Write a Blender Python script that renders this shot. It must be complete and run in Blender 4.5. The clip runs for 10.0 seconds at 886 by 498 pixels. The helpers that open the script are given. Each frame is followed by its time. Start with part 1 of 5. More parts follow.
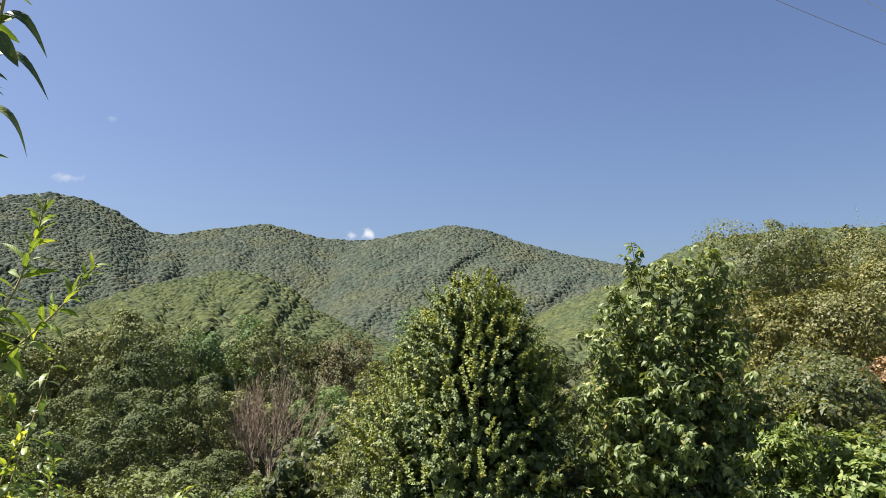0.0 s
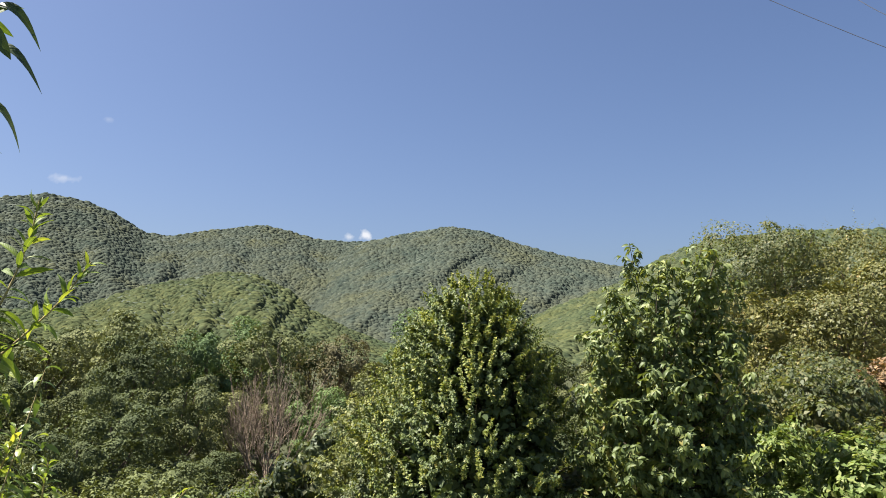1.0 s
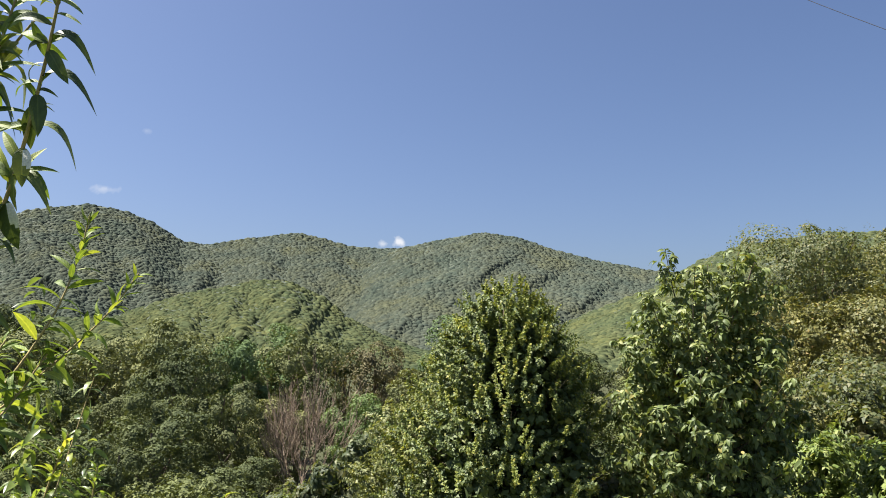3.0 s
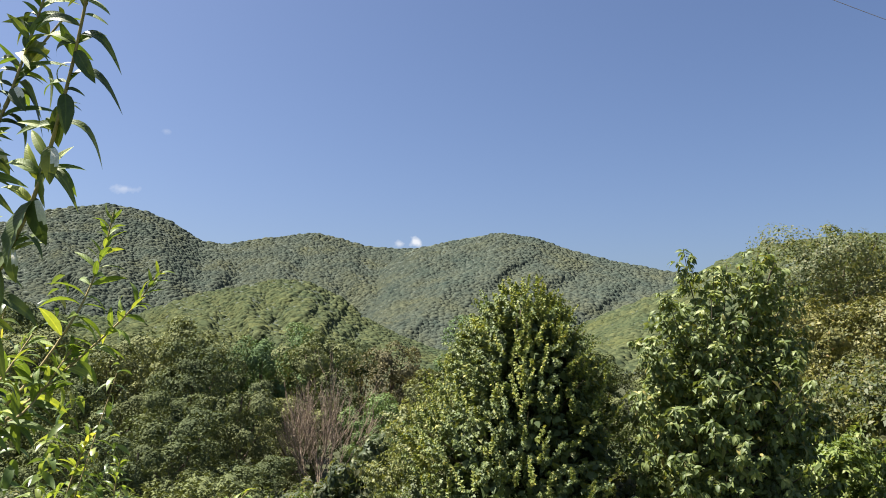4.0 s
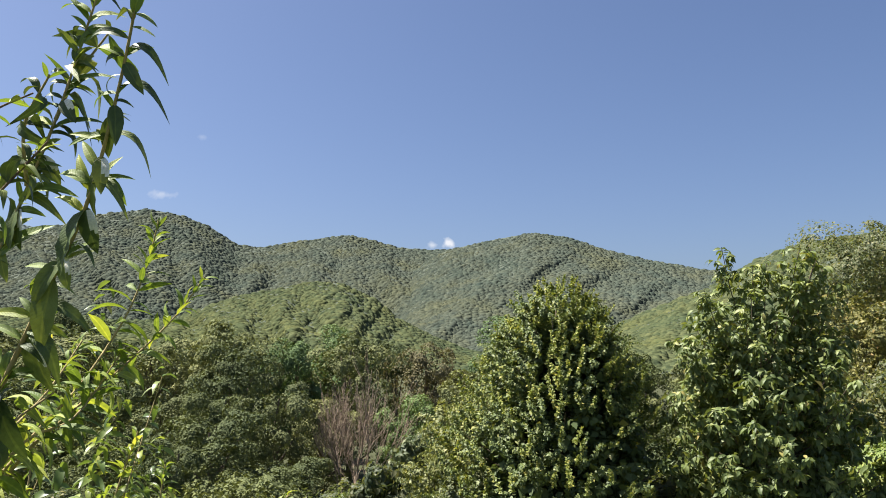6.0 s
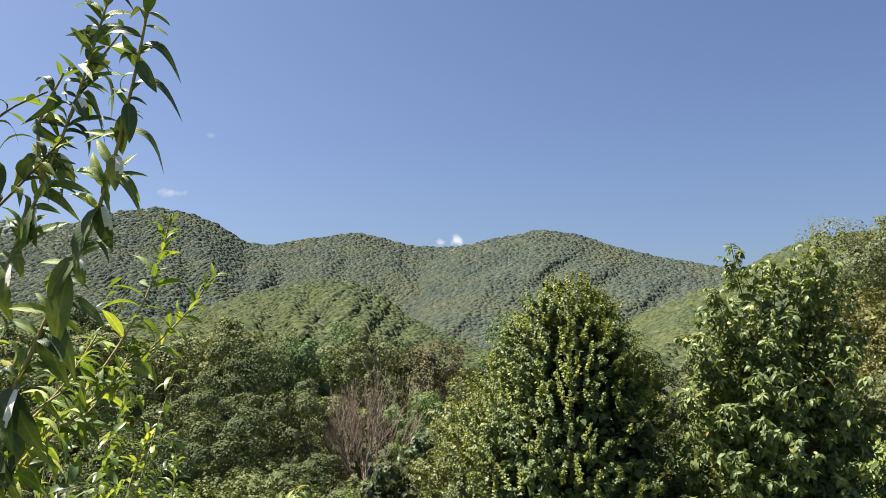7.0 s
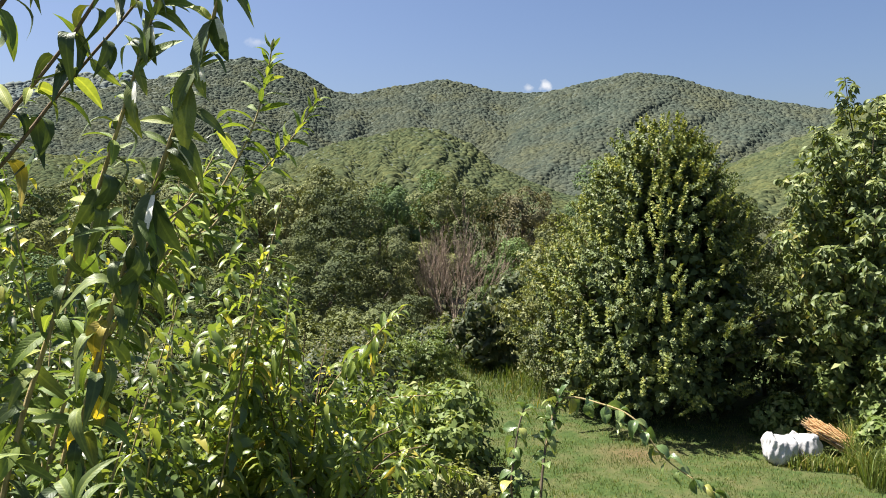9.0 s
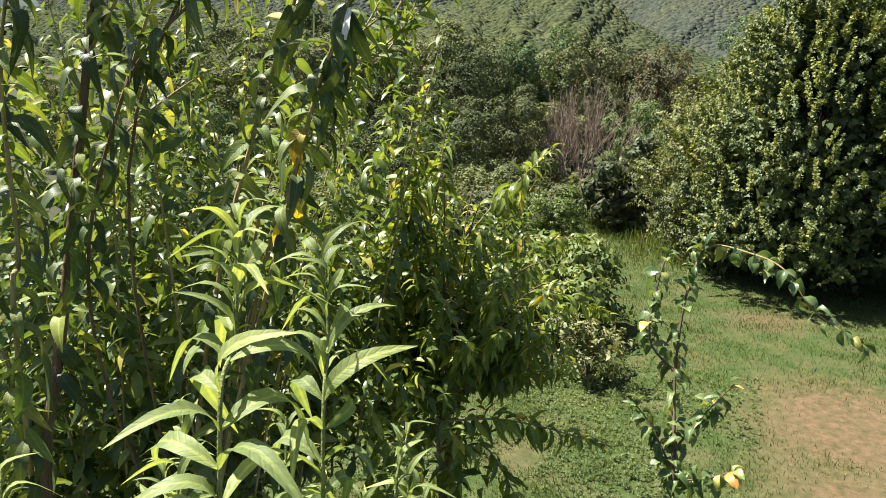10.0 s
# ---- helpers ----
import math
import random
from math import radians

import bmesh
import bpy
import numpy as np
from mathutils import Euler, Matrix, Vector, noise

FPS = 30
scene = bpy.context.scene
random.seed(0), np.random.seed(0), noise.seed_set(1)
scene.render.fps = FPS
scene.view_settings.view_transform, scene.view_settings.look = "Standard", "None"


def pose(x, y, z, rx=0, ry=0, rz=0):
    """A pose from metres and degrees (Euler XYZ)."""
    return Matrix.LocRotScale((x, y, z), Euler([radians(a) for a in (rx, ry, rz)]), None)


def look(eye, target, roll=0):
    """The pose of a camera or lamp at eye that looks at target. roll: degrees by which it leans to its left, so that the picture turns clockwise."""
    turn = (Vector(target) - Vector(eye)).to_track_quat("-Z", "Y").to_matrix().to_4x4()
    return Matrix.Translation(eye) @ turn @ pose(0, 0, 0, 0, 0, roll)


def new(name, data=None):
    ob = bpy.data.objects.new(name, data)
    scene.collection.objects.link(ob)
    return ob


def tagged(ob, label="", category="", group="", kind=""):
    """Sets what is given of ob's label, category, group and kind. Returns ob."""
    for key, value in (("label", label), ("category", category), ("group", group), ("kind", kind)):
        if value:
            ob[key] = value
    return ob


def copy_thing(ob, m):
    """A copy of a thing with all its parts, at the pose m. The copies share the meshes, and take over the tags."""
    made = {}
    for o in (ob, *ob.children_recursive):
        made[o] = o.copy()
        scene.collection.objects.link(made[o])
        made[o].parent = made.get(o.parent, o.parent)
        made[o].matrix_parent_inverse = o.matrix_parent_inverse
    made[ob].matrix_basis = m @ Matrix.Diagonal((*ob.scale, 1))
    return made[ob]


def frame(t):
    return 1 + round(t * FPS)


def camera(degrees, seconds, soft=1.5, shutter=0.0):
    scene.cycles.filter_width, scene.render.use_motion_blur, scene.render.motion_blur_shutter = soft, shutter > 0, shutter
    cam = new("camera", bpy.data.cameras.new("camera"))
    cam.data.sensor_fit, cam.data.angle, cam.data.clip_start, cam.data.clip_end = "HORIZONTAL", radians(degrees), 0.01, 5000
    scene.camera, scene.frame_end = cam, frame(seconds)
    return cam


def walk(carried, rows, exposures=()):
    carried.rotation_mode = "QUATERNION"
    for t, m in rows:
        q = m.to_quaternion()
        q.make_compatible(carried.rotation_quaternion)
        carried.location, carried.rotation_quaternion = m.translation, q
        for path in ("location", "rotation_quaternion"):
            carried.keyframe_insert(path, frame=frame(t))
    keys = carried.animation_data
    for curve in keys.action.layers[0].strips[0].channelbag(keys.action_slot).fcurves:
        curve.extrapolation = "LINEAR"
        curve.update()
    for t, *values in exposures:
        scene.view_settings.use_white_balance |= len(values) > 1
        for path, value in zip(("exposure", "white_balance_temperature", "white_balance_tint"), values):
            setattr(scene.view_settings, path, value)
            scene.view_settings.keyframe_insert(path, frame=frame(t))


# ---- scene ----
cam = camera(60.9, 10.0, soft=0.95)
PATH = [
    (0.0, pose(-0.000, 0.000, 3.000, 97.21, 0.01, -0.00)),
    (0.5, pose(-0.008, 0.012, 3.004, 97.30, -0.11, -0.14)),
    (1.0, pose(-0.007, 0.024, 2.997, 97.31, -0.01, -0.21)),
    (1.5, pose(-0.007, 0.028, 2.997, 97.55, 0.11, 0.38)),
    (2.0, pose(-0.007, 0.030, 2.998, 97.57, 0.12, 0.98)),
    (2.5, pose(-0.010, 0.009, 3.002, 97.74, 0.21, 1.73)),
    (4.0, pose(-0.016, -0.020, 2.994, 97.80, -0.16, 3.60)),
    (4.5, pose(-0.022, -0.017, 2.996, 97.80, -0.17, 4.44)),
    (5.0, pose(-0.025, -0.009, 2.994, 97.82, 0.15, 5.16)),
    (5.5, pose(-0.032, -0.015, 3.000, 97.88, 0.15, 5.84)),
    (7.0, pose(-0.034, -0.035, 2.994, 97.66, 0.24, 6.82)),
    (7.5, pose(-0.037, -0.037, 2.991, 96.18, 0.32, 7.73)),
    (8.0, pose(-0.036, -0.045, 2.982, 94.09, 0.46, 8.82)),
    (8.5, pose(-0.041, -0.061, 2.956, 91.05, -0.25, 10.43)),
    (9.0, pose(-0.058, -0.073, 2.920, 86.19, 0.34, 13.43)),
    (9.5, pose(-0.089, -0.129, 2.882, 80.09, 0.41, 18.87)),
    (10.0, pose(-0.138, -0.186, 2.836, 75.71, -0.58, 22.95)),
]
walk(cam, PATH)

# ---- world, sun ----
SUN_AZ, SUN_EL = -83.0, 60.0     # degrees: from straight ahead towards the right; above the horizon
world = bpy.data.worlds.new("sky")
scene.world = world
world.use_nodes = True
wn = world.node_tree.nodes
sky = wn.new("ShaderNodeTexSky")
sky.sky_type, sky.sun_disc = "NISHITA", False
sky.sun_elevation, sky.sun_rotation = radians(SUN_EL), radians(SUN_AZ)
sky.air_density, sky.dust_density, sky.ozone_density, sky.altitude = 1.0, 3.0, 2.8, 500
wn["Background"].inputs["Strength"].default_value = 0.05
wl = world.node_tree.links
way = wn.new("ShaderNodeTexCoord").outputs["Generated"]
puff = wn.new("ShaderNodeTexNoise")
puff.inputs["Scale"].default_value, puff.inputs["Detail"].default_value = 90.0, 5.0
wl.new(way, puff.inputs["Vector"])
tint = wn.new("ShaderNodeMix")
tint.data_type, tint.blend_type = "RGBA", "MULTIPLY"
tint.inputs[0].default_value, tint.inputs[7].default_value = 1.0, (0.95, 0.97, 1.1, 1)
wl.new(sky.outputs["Color"], tint.inputs[6])
air = tint.outputs[2]
# small clouds: degrees round, degrees up, half width, half height, density
for c_az, c_el, c_w, c_h, c_d in ((-5.75, 8.3, 0.55, 0.5, 1.0), (-7.0, 8.15, 0.6, 0.38, 0.6), (-27.2, 11.3, 1.3, 0.33, 0.4), (-24.4, 15.6, 0.4, 0.25, 0.18)):
    e, n = radians(c_el), radians(c_az)
    turn = wn.new("ShaderNodeVectorMath")
    turn.operation = "SUBTRACT"
    turn.inputs[1].default_value = (math.sin(n) * math.cos(e), math.cos(n) * math.cos(e), math.sin(e))
    wl.new(way, turn.inputs[0])
    across = wn.new("ShaderNodeVectorMath")
    across.operation = "DOT_PRODUCT"
    across.inputs[1].default_value = (math.cos(n) / radians(c_w), -math.sin(n) / radians(c_w), 0)
    upward = wn.new("ShaderNodeVectorMath")
    upward.operation = "DOT_PRODUCT"
    upward.inputs[1].default_value = (-math.sin(n) * math.sin(e) / radians(c_h), -math.cos(n) * math.sin(e) / radians(c_h), math.cos(e) / radians(c_h))
    ahead = wn.new("ShaderNodeVectorMath")
    ahead.operation = "DOT_PRODUCT"
    ahead.inputs[1].default_value = (-3 * math.sin(n) * math.cos(e), -3 * math.cos(n) * math.cos(e), -3 * math.sin(e))
    join = wn.new("ShaderNodeCombineXYZ")
    for k, d in enumerate((across, upward, ahead)):
        wl.new(turn.outputs[0], d.inputs[0])
        wl.new(d.outputs["Value"], join.inputs[k])
    size = wn.new("ShaderNodeVectorMath")
    size.operation = "LENGTH"
    wl.new(join.outputs[0], size.inputs[0])
    ragged = wn.new("ShaderNodeMath")
    ragged.operation = "MULTIPLY_ADD"
    ragged.inputs[1].default_value = -2.2
    wl.new(puff.outputs["Fac"], ragged.inputs[0])
    wl.new(size.outputs["Value"], ragged.inputs[2])
    soft = wn.new("ShaderNodeMapRange")
    soft.inputs["From Min"].default_value, soft.inputs["From Max"].default_value = -0.2, -1.1
    soft.inputs["To Min"].default_value, soft.inputs["To Max"].default_value = 0.0, c_d
    wl.new(ragged.outputs[0], soft.inputs["Value"])
    white = wn.new("ShaderNodeMix")
    white.data_type = "RGBA"
    white.inputs[7].default_value = (7.2, 7.4, 7.9, 1)
    wl.new(soft.outputs[0], white.inputs[0])
    wl.new(air, white.inputs[6])
    air = white.outputs[2]
wl.new(air, wn["Background"].inputs["Color"])
sun = new("sun", bpy.data.lights.new("sun", "SUN"))
sun.data.energy, sun.data.angle, sun.data.color = 5.7, radians(0.53), (1.0, 0.95, 0.85)
sa, se = radians(SUN_AZ), radians(SUN_EL)
sun.matrix_world = look((0, 0, 0), (-math.sin(sa) * math.cos(se), -math.cos(sa) * math.cos(se), -math.sin(se)))
sun.location = (-30, 20, 60)
scene.view_settings.exposure = 1.3


# ---- materials ----
def graph(name):
    m = bpy.data.materials.new(name)
    m.use_nodes = True
    t = m.node_tree
    for n in list(t.nodes):
        t.nodes.remove(n)
    out = t.nodes.new("ShaderNodeOutputMaterial")

    def add(kind, **values):
        n = t.nodes.new("ShaderNode" + kind)
        for k, v in values.items():
            n.inputs[k.replace("_", " ")].default_value = v
        return n

    return m, t, out, add


def ramp(t, source, stops):
    r = t.nodes.new("ShaderNodeValToRGB")
    e = r.color_ramp.elements
    while len(e) < len(stops):
        e.new(0.5)
    for el, (p, c) in zip(e, stops):
        el.position, el.color = p, (*c, 1)
    t.links.new(source, r.inputs["Fac"])
    return r.outputs["Color"]


def mixed(t, fac, a, b, how="MIX"):
    n = t.nodes.new("ShaderNodeMix")
    n.data_type, n.blend_type = "RGBA", how
    for value, slot in ((fac, 0), (a, 6), (b, 7)):
        if hasattr(value, "links"):
            t.links.new(value, n.inputs[slot])
        else:
            n.inputs[slot].default_value = value if slot == 0 else (*value, 1)
    return n.outputs[2]


def leaf_material(name, stops, single=False, glow=0.35, rough=0.55, patch=2.0, gloss=0.3):
    """Thin green leaf: reflects, and lets light through in a yellower tone."""
    m, t, out, add = graph(name)
    rnd = add("ObjectInfo").outputs["Random"] if single else add("NewGeometry").outputs["Random Per Island"]
    col = ramp(t, rnd, stops)
    pos = add("NewGeometry").outputs["Position"]
    n1 = add("TexNoise", Scale=patch, Detail=3.0)
    t.links.new(pos, n1.inputs["Vector"])
    tone = ramp(t, n1.outputs["Fac"], [(0.3, (1.12, 1.08, 1.06)), (0.7, (1.9, 1.67, 1.55))])
    col = mixed(t, 1.0, col, tone, "MULTIPLY")
    if not single:                 # trees of a kind differ in tone
        col = mixed(t, 1.0, col, ramp(t, add("ObjectInfo").outputs["Random"], [(0.0, (0.7, 0.74, 0.78)), (0.5, (1, 1, 1)), (1.0, (1.32, 1.26, 1.15))]), "MULTIPLY")
    n2 = add("TexNoise", Scale=90.0 if single else 40.0, Detail=2.0)
    t.links.new(pos, n2.inputs["Vector"])
    col = mixed(t, 0.5, col, ramp(t, n2.outputs["Fac"], [(0.3, (0.7, 0.7, 0.7)), (0.75, (1.3, 1.3, 1.25))]), "MULTIPLY")
    height = n2.outputs["Fac"]
    if single:                     # a pale midrib, and side veins that slant to the tip
        sep = add("SeparateXYZ")
        t.links.new(add("TexCoord").outputs["Object"], sep.inputs[0])

        def calc(how, a, b=0.0):
            n = add("Math")
            n.operation = how
            for value, slot in ((a, 0), (b, 1)):
                if hasattr(value, "links"):
                    t.links.new(value, n.inputs[slot])
                else:
                    n.inputs[slot].default_value = value
            return n.outputs[0]

        off = calc("ABSOLUTE", sep.outputs[0])
        rib = ramp(t, off, [(0.0, (1, 1, 1)), (0.009, (1, 1, 1)), (0.02, (0, 0, 0))])
        wave = calc("SINE", calc("MULTIPLY", calc("SUBTRACT", sep.outputs[1], calc("MULTIPLY", off, 1.1)), 95.0))
        vein = ramp(t, wave, [(0.3, (0, 0, 0)), (1.0, (1, 1, 1))])
        col = mixed(t, calc("MULTIPLY", vein, 0.08), col, mixed(t, 1.0, col, (0.62, 0.64, 0.6), "MULTIPLY"))
        col = mixed(t, calc("MULTIPLY", rib, 0.55), col, mixed(t, 1.0, col, (1.9, 1.7, 1.5), "MULTIPLY"))
        height = calc("SUBTRACT", height, calc("MULTIPLY", calc("ADD", vein, rib), 0.8))
    p = add("BsdfPrincipled", Roughness=rough)
    p.inputs["Specular IOR Level"].default_value = gloss
    t.links.new(col, p.inputs["Base Color"])
    b = add("Bump", Strength=0.22 if single else 0.35, Distance=0.003)
    t.links.new(height, b.inputs["Height"])
    t.links.new(b.outputs["Normal"], p.inputs["Normal"])
    tr = add("BsdfTranslucent")
    t.links.new(mixed(t, 1.0, col, (1.45, 1.4, 0.6), "MULTIPLY"), tr.inputs["Color"])
    mix = add("MixShader", Fac=glow)
    t.links.new(p.outputs[0], mix.inputs[1])
    t.links.new(tr.outputs[0], mix.inputs[2])
    t.links.new(mix.outputs[0], out.inputs["Surface"])
    return m


def rough_material(name, stops, scale=8.0, rough=0.85, bump=0.4, depth=0.01, stretch=(1, 1, 1), fine=60.0):
    m, t, out, add = graph(name)
    pos = add("NewGeometry").outputs["Position"]
    mp = add("Mapping", Scale=stretch)
    t.links.new(pos, mp.inputs["Vector"])
    n1, n2 = add("TexNoise", Scale=scale, Detail=6.0, Roughness=0.65), add("TexNoise", Scale=fine, Detail=3.0)
    for n in (n1, n2):
        t.links.new(mp.outputs[0], n.inputs["Vector"])
    col = ramp(t, n1.outputs["Fac"], stops)
    col = mixed(t, 0.5, col, ramp(t, n2.outputs["Fac"], [(0.3, (0.65, 0.65, 0.65)), (0.7, (1.3, 1.3, 1.3))]), "MULTIPLY")
    p = add("BsdfPrincipled", Roughness=rough)
    p.inputs["Specular IOR Level"].default_value = 0.25
    t.links.new(col, p.inputs["Base Color"])
    b = add("Bump", Strength=bump, Distance=depth)
    t.links.new(n2.outputs["Fac"], b.inputs["Height"])
    t.links.new(b.outputs["Normal"], p.inputs["Normal"])
    t.links.new(p.outputs[0], out.inputs["Surface"])
    return m


def forest_material(name, stops, size):
    """Leaves of a forest seen from afar: every crown has a tone of its own, and whole stands differ."""
    m, t, out, add = graph(name)
    geo = add("NewGeometry")
    pos = geo.outputs["Position"]
    n1, v = add("TexNoise", Scale=0.012, Detail=5.0, Roughness=0.6), add("TexVoronoi", Scale=0.8 / size)
    for n in (n1, v):
        t.links.new(pos, n.inputs["Vector"])
    sep = add("SeparateColor")
    t.links.new(v.outputs["Color"], sep.inputs[0])
    col = ramp(t, sep.outputs[0], stops)
    col = mixed(t, 1.0, col, ramp(t, n1.outputs["Fac"], [(0.32, (0.82, 0.9, 0.95)), (0.5, (1, 1, 1)), (0.68, (1.18, 1.1, 0.92))]), "MULTIPLY")
    col = mixed(t, 1.0, col, ramp(t, geo.outputs["Random Per Island"], [(0.0, (0.48, 0.5, 0.5)), (1.0, (0.65, 0.635, 0.6))]), "MULTIPLY")
    p = add("BsdfDiffuse")
    t.links.new(col, p.inputs["Color"])
    t.links.new(p.outputs[0], out.inputs["Surface"])
    return m


def lawn_material():
    """Mown grass with worn, dry places and bare reddish soil."""
    m, t, out, add = graph("lawn")
    pos = add("NewGeometry").outputs["Position"]
    n1, n2, n3 = add("TexNoise", Scale=0.9, Detail=5.0), add("TexNoise", Scale=14.0, Detail=6.0, Roughness=0.7), add("TexNoise", Scale=120.0, Detail=2.0)
    for n in (n1, n2, n3):
        t.links.new(pos, n.inputs["Vector"])
    green = ramp(t, n2.outputs["Fac"], [(0.25, (0.022, 0.039, 0.01)), (0.5, (0.044, 0.071, 0.019)), (0.75, (0.08, 0.105, 0.03))])
    soil = ramp(t, n2.outputs["Fac"], [(0.25, (0.076, 0.056, 0.029)), (0.5, (0.128, 0.086, 0.047)), (0.8, (0.185, 0.126, 0.07))])

    def spot(x, y, r, soft):
        g = add("VectorMath")
        g.operation = "DISTANCE"
        g.inputs[1].default_value = (x, y, 0)
        t.links.new(pos, g.inputs[0])
        s = add("Math")
        s.operation = "MULTIPLY_ADD"
        t.links.new(n1.outputs["Fac"], s.inputs[0])
        s.inputs[1].default_value = -soft
        t.links.new(g.outputs["Value"], s.inputs[2])
        r2 = add("MapRange")
        t.links.new(s.outputs[0], r2.inputs["Value"])
        r2.inputs["From Min"].default_value, r2.inputs["From Max"].default_value = r, r - 0.7
        return r2.outputs[0]

    fac = None
    for x, y, r, soft in ((0.8, 6.1, 0.75, 0.9), (0.7, 5.0, 0.5, 0.7), (-1.5, 4.6, 0.12, 0.5), (0.1, 8.65, 0.1, 0.9), (1.4, 5.4, 0.7, 0.8)):
        s = spot(x, y, r, soft)
        if fac is None:
            fac = s
        else:
            mx = add("Math")
            mx.operation = "MAXIMUM"
            t.links.new(fac, mx.inputs[0])
            t.links.new(s, mx.inputs[1])
            fac = mx.outputs[0]
    wob = add("Math")
    wob.operation = "MULTIPLY"
    t.links.new(fac, wob.inputs[0])
    t.links.new(ramp(t, n2.outputs["Fac"], [(0.32, (0.5,) * 3), (0.6, (1, 1, 1))]), wob.inputs[1])
    dry = add("TexNoise", Scale=2.6, Detail=6.0, Roughness=0.7)
    t.links.new(pos, dry.inputs["Vector"])
    green = mixed(t, ramp(t, dry.outputs["Fac"], [(0.44, (0, 0, 0)), (0.7, (0.75, 0.75, 0.75))]), green, (0.12, 0.105, 0.05))
    col = mixed(t, wob.outputs[0], green, soil)
    away = add("VectorMath")
    away.operation = "LENGTH"
    t.links.new(pos, away.inputs[0])
    floor = add("MapRange")
    floor.inputs["From Min"].default_value, floor.inputs["From Max"].default_value = 14.0, 19.0
    t.links.new(away.outputs["Value"], floor.inputs["Value"])
    col = mixed(t, floor.outputs[0], col, ramp(t, n2.outputs["Fac"], [(0.3, (0.03, 0.034, 0.016)), (0.7, (0.07, 0.075, 0.035))]))
    col = mixed(t, 0.6, col, ramp(t, n3.outputs["Fac"], [(0.3, (0.72, 0.72, 0.72)), (0.7, (1.25, 1.25, 1.25))]), "MULTIPLY")
    p = add("BsdfPrincipled", Roughness=0.95)
    p.inputs["Specular IOR Level"].default_value = 0.15
    t.links.new(col, p.inputs["Base Color"])
    b = add("Bump", Strength=0.3, Distance=0.012)
    t.links.new(n3.outputs["Fac"], b.inputs["Height"])
    t.links.new(b.outputs["Normal"], p.inputs["Normal"])
    t.links.new(p.outputs[0], out.inputs["Surface"])
    return m


LAWN = lawn_material()
# aerial haze put into the leaf colour: bluer than the nearer forest
FOREST_FAR_HAZED = forest_material("forest_far_hazed", [(0.0, (0.09, 0.106, 0.088)), (0.5, (0.11, 0.128, 0.102)), (1.0, (0.132, 0.15, 0.116))], 4.2)
# stronger haze painted in for the farthest mountain
FOREST_HAZY = forest_material("forest_distant_hazed", [(0.0, (0.2, 0.235, 0.24)), (1.0, (0.24, 0.275, 0.27))], 11.0)
FOREST_NEAR = forest_material("forest_near", [(0.0, (0.084, 0.106, 0.06)), (0.5, (0.112, 0.134, 0.071)), (1.0, (0.146, 0.163, 0.083))], 2.9)
FOREST_FLOOR = rough_material("forest_floor", [(0.3, (0.05, 0.063, 0.047)), (0.7, (0.07, 0.085, 0.062))], scale=0.05, bump=0.0, fine=0.6)
BARK = rough_material("bark_grey_brown", [(0.3, (0.07, 0.05, 0.035)), (0.7, (0.2, 0.16, 0.12))], scale=9.0, stretch=(1, 1, 0.25))
STEM_BROWN = rough_material("stem_brown", [(0.3, (0.09, 0.058, 0.036)), (0.7, (0.21, 0.145, 0.09))], scale=25.0, stretch=(1, 1, 0.2), fine=200)
STEM_TAN = rough_material("stem_tan", [(0.3, (0.24, 0.19, 0.09)), (0.7, (0.42, 0.33, 0.16))], scale=25.0, stretch=(1, 1, 0.2), fine=200)
STEM_GREEN = rough_material("stem_green", [(0.3, (0.14, 0.17, 0.06)), (0.7, (0.28, 0.3, 0.11))], scale=25.0, rough=0.6, fine=200)
DEAD_WOOD = rough_material("dead_wood", [(0.3, (0.18, 0.125, 0.09)), (0.7, (0.4, 0.32, 0.24))], scale=2.0, fine=20)
# young shoots are yellower; sunlight on them is put into the colour too
HORNBEAM_LIT_TIP = leaf_material("hornbeam_lit_shoot_leaf", [(0.0, (0.1062, 0.1457, 0.03944)), (0.5, (0.1771, 0.2187, 0.05462)), (0.9, (0.2692, 0.2915, 0.07291)), (1.0, (0.3684, 0.3313, 0.09108))], patch=1.5, glow=0.22)
# kept darker than the shoots: shade behind the plumes put into the colour
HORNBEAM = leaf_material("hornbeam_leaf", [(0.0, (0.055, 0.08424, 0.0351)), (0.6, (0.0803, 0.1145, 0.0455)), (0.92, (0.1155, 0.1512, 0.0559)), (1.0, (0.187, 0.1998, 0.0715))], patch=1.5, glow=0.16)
BROAD = leaf_material("broad_leaf", [(0.0, (0.08075, 0.1152, 0.0418)), (0.6, (0.133, 0.1776, 0.0608)), (0.96, (0.209, 0.24, 0.0855)), (1.0, (0.304, 0.2592, 0.09025))], patch=1.5, rough=0.5, gloss=0.28, glow=0.22)
YELLOWISH = leaf_material("yellowing_leaf", [(0.0, (0.04805, 0.06072, 0.02249)), (0.5, (0.08457, 0.09601, 0.03288)), (0.95, (0.1297, 0.1352, 0.04673)), (1.0, (0.1441, 0.1097, 0.04326))], patch=0.5, glow=0.2)
GREEN_TREE = leaf_material("tree_leaf", [(0.0, (0.04067, 0.05945, 0.03226)), (0.6, (0.06781, 0.09053, 0.04545)), (1.0, (0.1151, 0.1219, 0.06451))], patch=0.4)
PALE_SHRUB = leaf_material("pale_shrub_leaf", [(0.0, (0.062, 0.086, 0.04)), (0.6, (0.1, 0.127, 0.057)), (1.0, (0.15, 0.168, 0.077))], patch=1.0, glow=0.2)
WITHERED = leaf_material("withered_leaf", [(0.0, (0.07371, 0.0559, 0.03456)), (0.6, (0.1369, 0.09503, 0.054)), (1.0, (0.2211, 0.1565, 0.081))], patch=1.0, glow=0.15)
